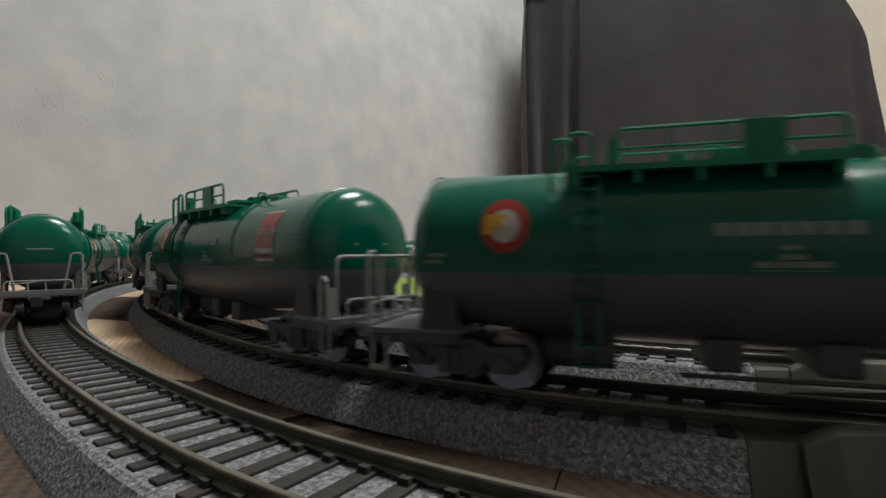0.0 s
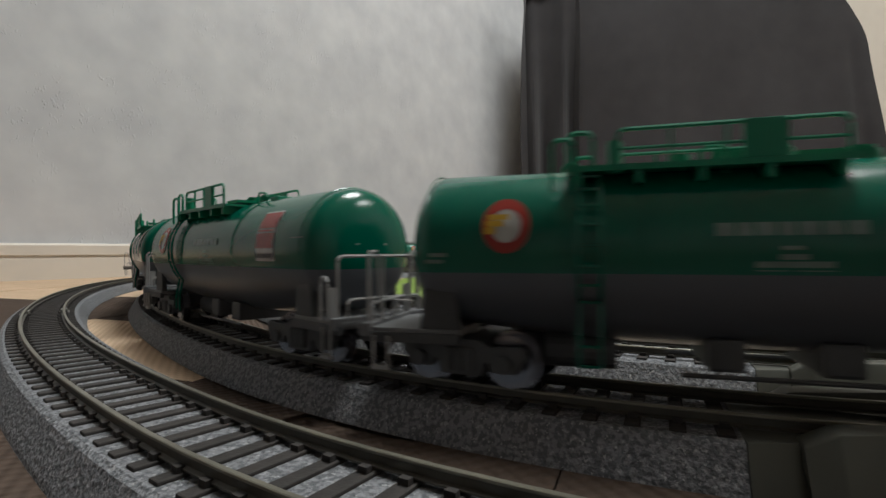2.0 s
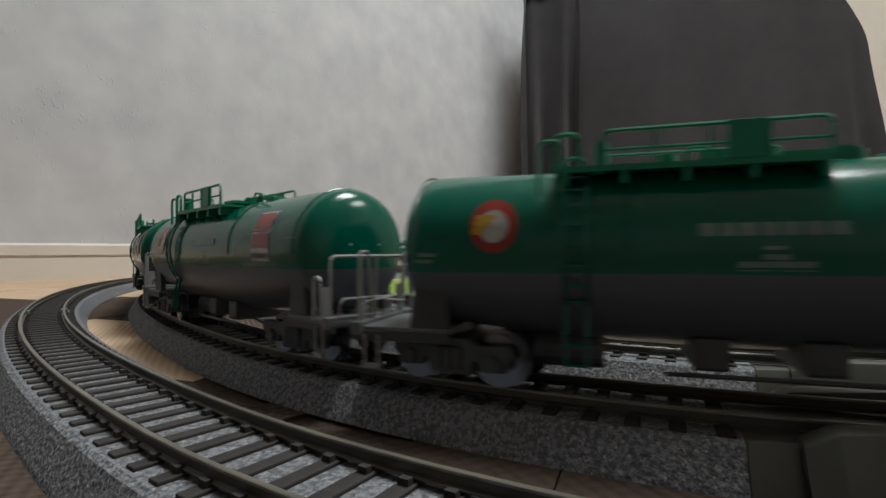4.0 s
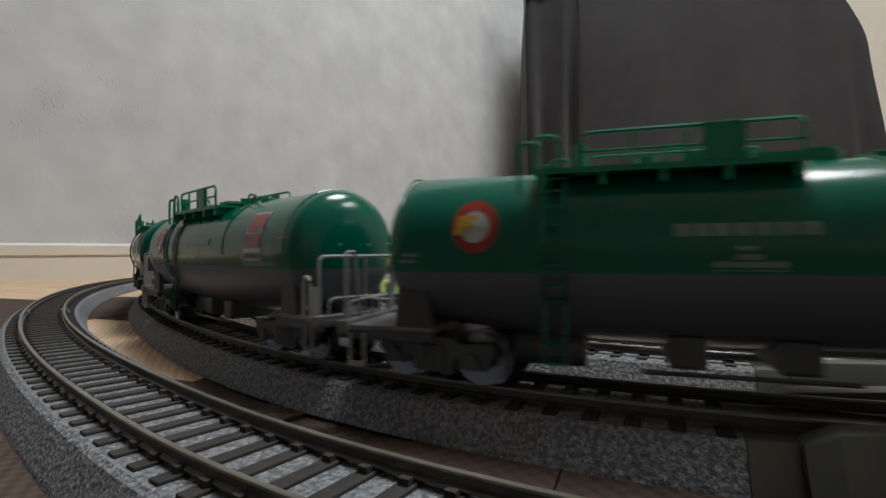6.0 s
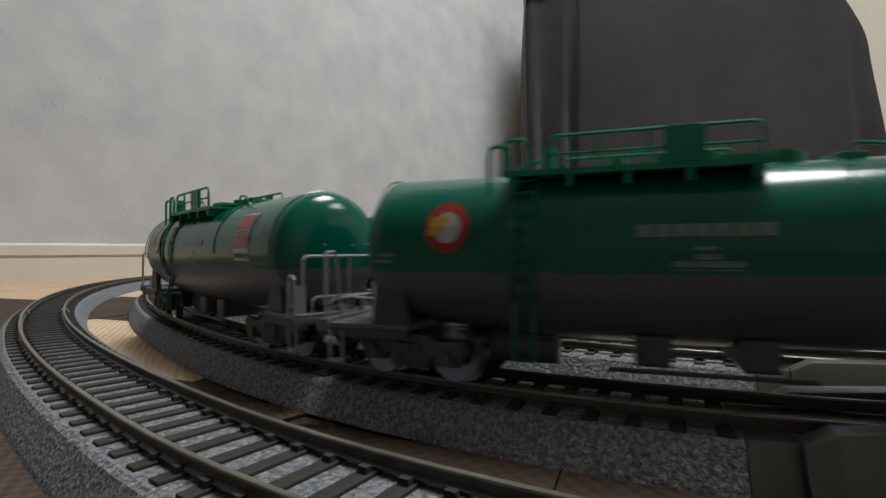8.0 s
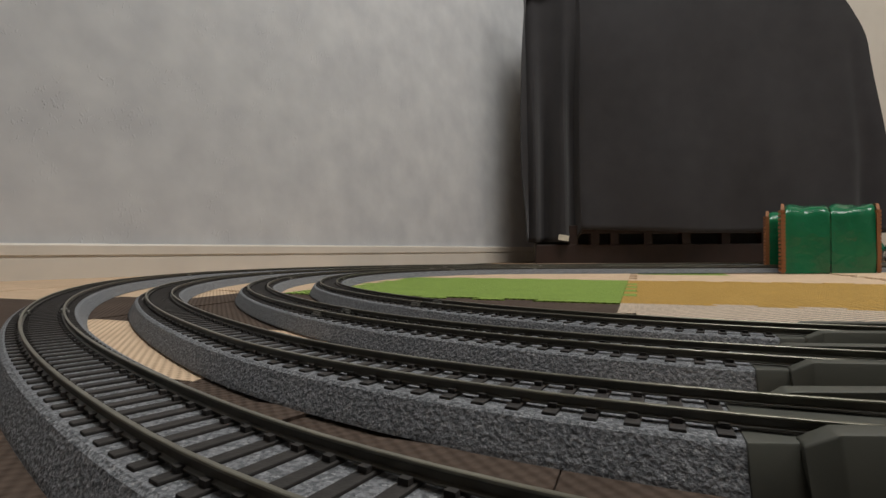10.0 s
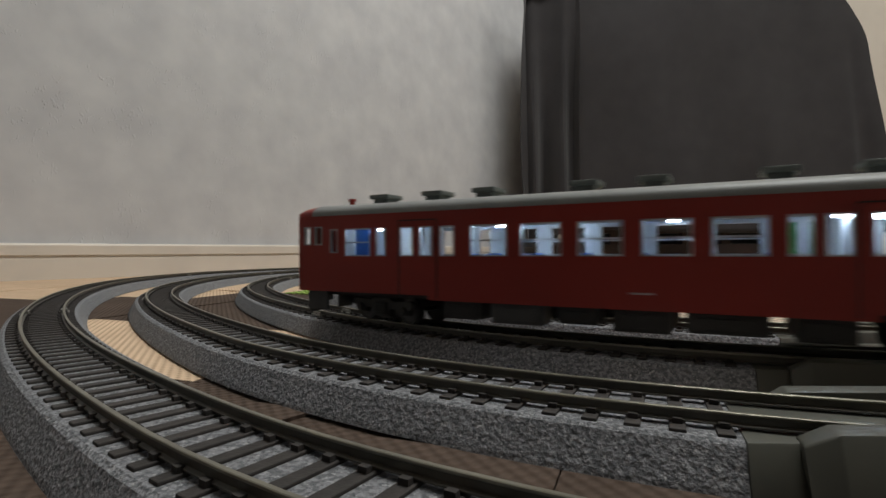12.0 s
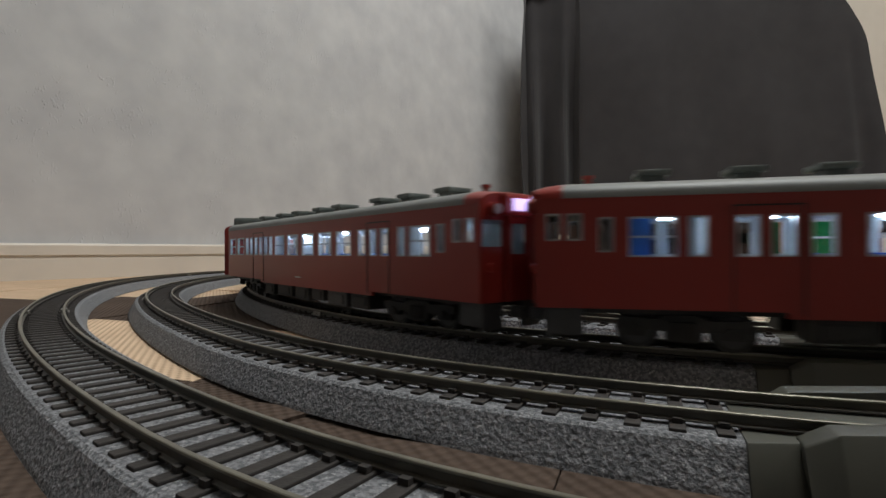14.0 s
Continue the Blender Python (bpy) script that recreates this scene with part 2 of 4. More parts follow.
class Oval:
    """A closed track: curve at one end, straights, half circle at the other."""

    def __init__(self, x, y, a, length, bends):
        self.parts = []          # s0, length, bend, x, y, heading
        self.s = 0.0
        self.x, self.y, self.a = x, y, a
        for k in bends:
            self.add(length, k)
        self.curve = self.s
        far = (TURN_X - self.x) / math.cos(self.a)
        self.add(far, 0.0)
        # the lead into the curve: a short straight, and a bend from the line of the near straight
        lead = []
        if a < math.pi - 0.06:
            turn = math.pi - a
            x, y, a = self.step(x, y, a, -LEAD, 0.0)
            x, y, a = self.step(x, y, a, -turn / LEAD_BEND, LEAD_BEND)
            lead = [(turn / LEAD_BEND, LEAD_BEND), (LEAD, 0.0)]
        # the half circle back to the line of the near straight
        start = (x, y, a)
        ny = y + (TURN_X - x) * math.tan(a)
        turn = self.a - (start[2] - 2 * math.pi)
        r = math.hypot(self.x - TURN_X, self.y - ny) / 2
        self.add(turn * r, 1 / r)
        self.add(math.hypot(self.x - x, self.y - y), 0.0)
        for piece in lead:
            self.add(*piece)
        self.length = self.s

    def add(self, length, k):
        self.parts.append((self.s, length, k, self.x, self.y, self.a))
        self.x, self.y, self.a = self.step(self.x, self.y, self.a, length, k)
        self.s += length

    @staticmethod
    def step(x, y, a, d, k):
        if abs(k) < 1e-6:
            return x + d * math.cos(a), y + d * math.sin(a), a
        return (x + (math.sin(a) - math.sin(a - k * d)) / k, y + (math.cos(a - k * d) - math.cos(a)) / k, a - k * d)

    def at(self, s):
        s = s % self.length
        for s0, length, k, x, y, a in reversed(self.parts):
            if s >= s0:
                return self.step(x, y, a, s - s0, k)

    def side(self, s, off, z):
        x, y, a = self.at(s)
        return Vector((x - math.sin(a) * off, y + math.cos(a) * off, z))


TRACKS = [Oval(*o) for o in OVALS]


def steps_of(o, s0, s1):
    """Arc places, fine in the bends and coarse on the straights."""
    out, s = [], s0
    while s < s1 - 1e-6:
        out.append(s)
        u = s % o.length
        s += 0.012 if u < o.curve else 0.03
    out.append(s1)
    return out


def sweep(bm, o, s_list, profile, head=(), ends=True):
    """Sweep a cross-section (off, z) along an oval."""
    rings = [[bm.verts.new(o.side(s, p[0], p[1])) for p in profile] for s in s_list]
    k = len(profile)
    for a, b in zip(rings, rings[1:]):
        for i in range(k):
            f = bm.faces.new((a[i], a[(i + 1) % k], b[(i + 1) % k], b[i]))
            f.material_index = 1 if i in head else 0
    if ends:
        bm.faces.new(rings[0][::-1])
        bm.faces.new(rings[-1])


BED_TOP = RAIL_TOP - 0.0034
SLEEPER_STEP = 0.0077


def build_sleeper(parent):
    bm = bmesh.new()
    box(bm, -0.00150, 0.00150, -0.0131, 0.0131, -0.0016, 0.0006, bevel=0.0003)
    for y in (-GAUGE / 2, GAUGE / 2):
        for d in (-0.0016, 0.0016):
            box(bm, -0.0009, 0.0009, y + d - 0.0006, y + d + 0.0006, 0.0006, 0.0016)
    return part("sleeper", bm, M_SLEEPER, parent)


def build_track(i, o):
    names = ("outermost", "second", "third", "innermost")
    t = empty("railway_track", "%s oval of grey-ballasted model railway track on foam mats" % names[i], "track", "concentric model railway ovals", kind="structure")
    # roadbed: rough grey ballast with sloping shoulders
    bm = bmesh.new()
    ss = steps_of(o, CROSS_AT[i], o.curve + 0.45)
    prof = [(-0.0190, 0.0), (-0.0186, 0.0010), (-0.0150, BED_TOP - 0.0006), (-0.0138, BED_TOP), (0.0138, BED_TOP), (0.0150, BED_TOP - 0.0006), (0.0186, 0.0010), (0.0190, 0.0)]
    sweep(bm, o, ss, prof)
    part("roadbed", bm, M_BALLAST, t)
    bm = bmesh.new()
    ss = steps_of(o, o.curve + 0.45, o.length + CROSS_AT[i] - CROSS_LONG)
    sweep(bm, o, ss, prof)
    part("plain_roadbed", bm, M_BALLAST, t)
    # rails with foot, web and head
    ss = steps_of(o, 0.0, o.length)
    for side in (-1, 1):
        bm = bmesh.new()
        c = side * (GAUGE / 2 + 0.0005)
        z0, z1 = BED_TOP + 0.0009, RAIL_TOP
        half = [(0.0010, z0), (0.0010, z0 + 0.0003), (0.00028, z0 + 0.0006), (0.00028, z1 - 0.0007), (0.00052, z1 - 0.0005), (0.00052, z1 - 0.00012), (0.00036, z1)]
        pr = [(c - d, z) for d, z in half] + [(c + d, z) for d, z in half[::-1]]
        sweep(bm, o, ss, pr, head=range(4, 9), ends=False)
        part("rail", bm, [M_RAIL_SIDE, M_RAIL], t, "dull nickel rail")
    joiner = None
    for k in (2, 4, 6, 7):
        for side in (-1, 1):
            s = k * OVALS[i][3]
            x, y, a = o.at(s)
            p = o.side(s, side * (GAUGE / 2 + 0.0005), BED_TOP + 0.0018)
            m = Matrix.Translation(p) @ Matrix.Rotation(a, 4, "Z")
            if joiner is None:
                bm = bmesh.new()
                for d in (-0.0011, 0.0011):
                    box(bm, -0.0042, 0.0042, d - 0.0004, d + 0.0004, -0.0009, 0.0008, 0.0002)
                box(bm, -0.0048, 0.0048, -0.0024, 0.0024, -0.0012, -0.0005, 0.0002)
                joiner = part("rail_joiner", bm, M_CLIP, t, "bright metal rail joiner", m=m)
            else:
                again(joiner, t, m)
    # sleepers: the near ones single, the rest joined
    first = build_sleeper(t)
    count = int(o.length / SLEEPER_STEP)
    rest = bmesh.new()
    n_single = 0
    for j in range(count):
        s = (j + 0.5) * SLEEPER_STEP
        if s < CROSS_AT[i]:
            continue
        x, y, a = o.at(s)
        near = s < o.curve * 0.93 and n_single < 215
        if not near and s > o.curve + 0.8:
            continue
        m = Matrix.Translation((x, y, BED_TOP)) @ Matrix.Rotation(a, 4, "Z")
        if near:
            if n_single == 0:
                first.matrix_basis = m
            else:
                again(first, t, m)
            n_single += 1
        else:
            vs = [rest.verts.new(m @ Vector(v)) for v in ((-0.0015, -0.0131, 0.0009), (0.0015, -0.0131, 0.0009), (0.0015, 0.0131, 0.0009), (-0.0015, 0.0131, 0.0009),
                                                          (-0.0015, -0.0131, -0.001), (0.0015, -0.0131, -0.001), (0.0015, 0.0131, -0.001), (-0.0015, 0.0131, -0.001))]
            for q in ((0, 1, 2, 3), (0, 4, 5, 1), (1, 5, 6, 2), (2, 6, 7, 3), (3, 7, 4, 0)):
                rest.faces.new([vs[k] for k in q])
    tagged(part("far_sleepers", rest, M_SLEEPER, t), kind="stuff")
    return t


track_things = [build_track(i, o) for i, o in enumerate(TRACKS)]

# ---------------- room ----------------
WALL_A, WALL_D = Vector((-0.664, 0.765, 0)), Vector((0.627, 0.779, 0)).normalized()
BACK_Y, RIGHT_X, FRONT_Y = 2.05, 3.4, -3.2


def wall_between(name, p, q, thick, label, paper=None):
    p, q = Vector(p), Vector(q)
    d = (q - p)
    n = Vector((-d.y, d.x, 0)).normalized()
    bm = bmesh.new()
    vs = [bm.verts.new(v) for v in (p, q, q + n * thick, p + n * thick)]
    up = [bm.verts.new(v.co + Vector((0, 0, CEILING))) for v in vs]
    bm.faces.new(vs)
    bm.faces.new(up)
    for k in range(4):
        bm.faces.new((vs[k], vs[(k + 1) % 4], up[(k + 1) % 4], up[k]))
    w = mesh_ob(name, bm, paper or M_WALL)
    return tagged(w, label, "wall", kind="structure")


def along(y):
    return WALL_A + WALL_D * ((y - WALL_A.y) / WALL_D.y)


c_front, c_back = along(FRONT_Y), along(BACK_Y)
wall_between("wall_1", c_front, c_back, 0.12, "pale grey embossed wallpaper on a plain wall")
wall_between("wall_2", c_back, (RIGHT_X, BACK_Y, 0), 0.12, "beige wallpapered wall behind the covered cabinet", M_WALL_WARM)
wall_between("wall_3", (RIGHT_X, BACK_Y, 0), (RIGHT_X, FRONT_Y, 0), 0.12, "plain pale grey wallpapered wall")
wall_between("wall_4", (RIGHT_X, FRONT_Y, 0), c_front, 0.12, "plain pale grey wallpapered wall")


def baseboard():
    """Skirting with a groove under a rounded cap."""
    n = Vector((WALL_D.y, -WALL_D.x, 0))
    prof = [(0.0, 0.0), (0.011, 0.0), (0.011, 0.0335), (0.008, 0.0350), (0.008, 0.0375), (0.0125, 0.0388), (0.0125, 0.054), (0.0105, 0.057), (0.0, 0.0575)]
    bm = bmesh.new()
    rings = []
    for y in (FRONT_Y + 0.02, BACK_Y - 0.02):
        p = along(y)
        rings.append([p + n * a + Vector((0, 0, b)) for a, b in prof])
    tube(bm, rings)
    return tagged(mesh_ob("baseboard", bm, M_BASE), "cream painted skirting board with a groove", "skirting", kind="structure")


baseboard()
for nm, z0, z1, mm, lab in (("floor", -0.06, -0.006, M_FLOOR, "wooden floor under the foam mats"), ("ceiling", CEILING, CEILING + 0.1, M_CEIL, "plain white ceiling")):
    bm = bmesh.new()
    box(bm, -4.2, 3.6, -3.4, 2.8, z0, z1)
    tagged(mesh_ob(nm, bm, mm), lab, nm, kind="structure")


def ceiling_lamp(lx, ly):
    t = empty("ceiling_lamp", "round white ceiling lamp with a glowing diffuser", "lamp", "ceiling lamps", m=pose(lx, ly, CEILING))
    bm = bmesh.new()
    disc(bm, pose(0, 0, -0.02), 0.30, 0.04, 40)
    part("housing", bm, M_CEIL, t)
    bm = bmesh.new()
    disc(bm, pose(0, 0, -0.055), 0.26, 0.03, 40)
    part("diffuser", bm, M_LAMPGLOW, t)


for lx, ly, power in LAMPS:
    ceiling_lamp(lx, ly)

# ---------------- foam mats ----------------


def waffle(m, pitch, depth, low, high):
    """Raised dots of the foam, with the shade between them put into the colour."""
    nt = m.node_tree
    n, l = nt.nodes, nt.links
    co = n.new("ShaderNodeTexCoord")
    sep = n.new("ShaderNodeSeparateXYZ")
    l.new(co.outputs["Object"], sep.inputs[0])
    prod = None
    for ax in ("X", "Y"):
        mu = n.new("ShaderNodeMath")
        mu.operation = "MULTIPLY"
        mu.inputs[1].default_value = 2 * math.pi / pitch
        l.new(sep.outputs[ax], mu.inputs[0])
        si = n.new("ShaderNodeMath")
        si.operation = "SINE"
        l.new(mu.outputs[0], si.inputs[0])
        if prod is None:
            prod = si
        else:
            mm = n.new("ShaderNodeMath")
            mm.operation = "MULTIPLY"
            l.new(prod.outputs[0], mm.inputs[0])
            l.new(si.outputs[0], mm.inputs[1])
            prod = mm
    bp = n.new("ShaderNodeBump")
    bp.inputs["Strength"].default_value = 1.0
    bp.inputs["Distance"].default_value = depth
    l.new(prod.outputs[0], bp.inputs["Height"])
    b = n["Principled BSDF"]
    l.new(bp.outputs["Normal"], b.inputs["Normal"])
    # painted shade: colour value follows dot height, dark hollows and light crests
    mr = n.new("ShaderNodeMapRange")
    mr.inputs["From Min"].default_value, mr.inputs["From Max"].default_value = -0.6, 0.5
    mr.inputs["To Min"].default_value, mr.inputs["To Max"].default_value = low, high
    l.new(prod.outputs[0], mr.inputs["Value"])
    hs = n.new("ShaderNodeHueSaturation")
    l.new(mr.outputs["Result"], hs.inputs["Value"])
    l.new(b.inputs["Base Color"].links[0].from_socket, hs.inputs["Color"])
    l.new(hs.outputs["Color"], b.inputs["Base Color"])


for key, m in MAT_KINDS.items():
    if key in ("tan", "brown"):
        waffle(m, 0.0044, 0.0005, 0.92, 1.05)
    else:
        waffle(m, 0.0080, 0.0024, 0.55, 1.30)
    m.node_tree.nodes["Principled BSDF"].inputs["Specular IOR Level"].default_value = 0.15 if key in ("tan", "brown") else 0.4


def foam_mat(x0, x1, y0, y1, kind, label, teeth=True, drop=0.0):
    """A foam tile with toothed jigsaw edges."""
    def edge(p, q, flip):
        p, q = Vector(p), Vector(q)
        d = q - p
        if not teeth:
            return [p]
        n = max(2, round(d.length / 0.056))
        nv = Vector((d.y, -d.x)).normalized() * 0.012 * flip
        w = d / n
        out = [p]
        for i in range(n):
            a = p + w * i
            if 0 < i < n - 1:
                out += [a + w * 0.28, a + w * 0.20 + nv, a + w * 0.80 + nv, a + w * 0.72]
        return out
    g = 0.0002
    x0, x1, y0, y1 = x0 + g, x1 - g, y0 + g, y1 - g
    pts = edge((x0, y0), (x1, y0), -1) + edge((x1, y0), (x1, y1), 1) + edge((x1, y1), (x0, y1), 1) + edge((x0, y1), (x0, y0), -1)
    bm = bmesh.new()
    lo = [bm.verts.new((p.x, p.y, -0.006)) for p in pts]
    hi = [bm.verts.new((p.x, p.y, -drop)) for p in pts]
    bm.faces.new(hi)
    for i in range(len(pts)):
        j = (i + 1) % len(pts)
        bm.faces.new((lo[i], lo[j], hi[j], hi[i]))
    turn = Matrix.Rotation(radians(-21), 4, "Z")
    back = turn.inverted()
    out = Vector((-WALL_D.y, WALL_D.x, 0))
    for at, away in ((WALL_A - out * 0.002, out), (Vector((0, BACK_Y - 0.002, 0)), Vector((0, 1, 0)))):
        bmesh.ops.bisect_plane(bm, geom=list(bm.verts) + list(bm.edges) + list(bm.faces), plane_co=back @ at, plane_no=back.to_3x3() @ away, clear_outer=True)
        bmesh.ops.holes_fill(bm, edges=[e for e in bm.edges if e.is_boundary and abs((e.verts[0].co - back @ at).dot(back.to_3x3() @ away)) < 1e-5], sides=0)
    if len(bm.verts) < 6:
        bm.free()
        return None
    return tagged(mesh_ob("foam_mat", bm, MAT_KINDS[kind], m=turn), label, "mat", "jigsaw foam mats")


LABELS = {"tan": "tan dimpled jigsaw foam floor mat", "brown": "dark brown dimpled jigsaw foam floor mat", "green": "lime green dimpled jigsaw foam floor mat",
          "mustard": "mustard dimpled jigsaw foam floor mat", "blush": "pale blush dimpled jigsaw foam floor mat"}
KEY = {"b": "brown", "t": "tan", "g": "green", "m": "mustard", "w": "blush"}
MAT, U0, V0 = 0.325, -0.014, 0.102          # size of a mat, and a corner of the slanting grid
# rows away from the camera; columns along the slanted rows
ROWS = {-2: "bbbbbbbbb", -1: "bbbbbbbbb", 0: "ttttwwwww", 1: "tttgmmmmm", 2: "ttttwtttt", 3: "ttttttttt", 4: "ttttttttt"}
for r, row in ROWS.items():
    for c, key in enumerate(row):
        u, v = U0 + MAT * (c - 4), V0 + MAT * r
        if (r, c) in ((0, 2), (0, 3), (2, 4)):
            continue
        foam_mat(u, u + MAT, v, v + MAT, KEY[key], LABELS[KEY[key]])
# mats cut down to strips
strips = 0
for u0, u1, v0, v1, key in ((-0.664, -0.450, 0.102, 0.285, "b"), (-0.450, -0.339, 0.102, 0.335, "b"), (-0.664, -0.450, 0.285, 0.427, "t"), (-0.450, -0.400, 0.335, 0.427, "t"), (-0.400, -0.339, 0.300, 0.427, "b"), (-0.339, -0.150, 0.140, 0.213, "t"), (-0.150, -0.014, 0.140, 0.213, "b"),
                            (-0.339, -0.014, 0.102, 0.140, "b"), (-0.339, -0.014, 0.213, 0.427, "b"),
                            (-0.014, 0.311, 0.752, 0.955, "t"), (-0.014, 0.130, 0.955, 1.077, "g"), (0.130, 0.311, 0.955, 1.077, "t")):
    strips += 1
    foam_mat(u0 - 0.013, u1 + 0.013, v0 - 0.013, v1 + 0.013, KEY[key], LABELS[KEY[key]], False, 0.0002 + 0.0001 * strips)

# ---------------- crossing plates on the straights ----------------


def crossing(i, o):
    """Olive plastic crossing deck: end strip, steep shoulders and raised bevelled panels beside the rails."""
    s_end = CROSS_AT[i]
    t = empty("crossing_deck", "dark olive plastic crossing deck around the rails", "crossing", "crossing decks on the straights")
    length = CROSS_LONG

    def q(u, off, z):
        return o.side(s_end - u, off, z)

    def block(name, rows, material, label=""):
        bm = bmesh.new()
        tube(bm, [[q(u, a, z) for a, z in sec] for u, sec in rows])
        bmesh.ops.bevel(bm, geom=list(bm.edges), offset=0.0005, segments=2, affect="EDGES", profile=0.6)
        return part(name, bm, material, t, label, smooth=True)
    zt = RAIL_TOP - 0.0030
    sec = [(-0.0196, 0.0), (-0.0156, zt), (0.0156, zt), (0.0196, 0.0)]
    block("deck", [(0.0, sec), (length, sec)], M_PLATE)
    top = RAIL_TOP
    for sd in (1, -1):
        lo = [(sd * 0.0104, zt - 0.001), (sd * 0.0104, zt + 0.0004), (sd * 0.0150, zt + 0.0002), (sd * 0.0198, 0.0004)]
        hi = [(sd * 0.0104, zt - 0.001), (sd * 0.0104, top), (sd * 0.0162, top), (sd * 0.0202, 0.0004)]
        block("shoulder", [(0.0080, lo), (0.0125, hi), (length - 0.02, hi), (length - 0.008, lo)], M_PLATE, "raised shoulder panel")
        foot0 = [(sd * 0.0190, 0.0002), (sd * 0.0192, 0.0012), (sd * 0.0212, 0.0012), (sd * 0.0216, 0.0002)]
        foot1 = [(sd * 0.0190, 0.0002), (sd * 0.0180, 0.0052), (sd * 0.0275, 0.0014), (sd * 0.0285, 0.0002)]
        block("ramp", [(0.014, foot0), (0.120, foot1), (length - 0.03, foot1)], M_PLATE2, "lighter sloping ramp")
    lo = [(-0.0054, zt - 0.001), (-0.0050, zt + 0.0002), (0.0050, zt + 0.0002), (0.0054, zt - 0.001)]
    hi = [(-0.0058, zt - 0.001), (-0.0054, top), (0.0054, top), (0.0058, zt - 0.001)]
    block("centre_panel", [(0.028, lo), (0.085, hi), (length - 0.05, hi), (length - 0.02, lo)], M_PLATE2, "lighter wedge between the rails")
    return t


for i, o in enumerate(TRACKS):
    crossing(i, o)

# ---------------- covered cabinet ----------------


def cabinet():
    t = empty("slatted_cabinet", "dark stained wooden cabinet with slots near its foot", "cabinet", m=pose(0, 0, 0))
    x0, x1, y0, y1 = 0.305, 1.34, 1.675, 1.83
    bm = bmesh.new()
    box(bm, x0 + 0.14, x1, y0 + 0.03, y1, 0.10, 0.84, 0.004)
    box(bm, x0 + 0.03, x0 + 0.16, y0 + 0.12, y1 - 0.001, 0.10, 0.839, 0.004)
    part("body", bm, M_WOOD, t)
    bm = bmesh.new()
    box(bm, x0, x1, y0, y0 + 0.03, 0.0, 0.062, 0.002)
    part("plinth", bm, M_WOOD, t)
    bm = bmesh.new()
    box(bm, x0 + 0.10, x1, y0, y0 + 0.03, 0.098, 0.125, 0.002)
    part("rail", bm, M_WOOD, t)
    post = None
    for x in (0.43, 0.50, 0.565, 0.675, 0.80, 0.93, 1.06, 1.19, 1.32):
        if post is None:
            bm = bmesh.new()
            box(bm, -0.014, 0.014, y0 + 0.001, y0 + 0.029, 0.060, 0.10, 0.001)
            post = part("slat", bm, M_WOOD, t, m=pose(x, 0, 0))
        else:
            again(post, t, pose(x, 0, 0))
    bm = bmesh.new()
    box(bm, x0 + 0.02, x1 - 0.02, y0 + 0.08, y1 - 0.02, 0.0, 0.10)
    part("base", bm, M_BLACK, t)
    return t


cabinet()


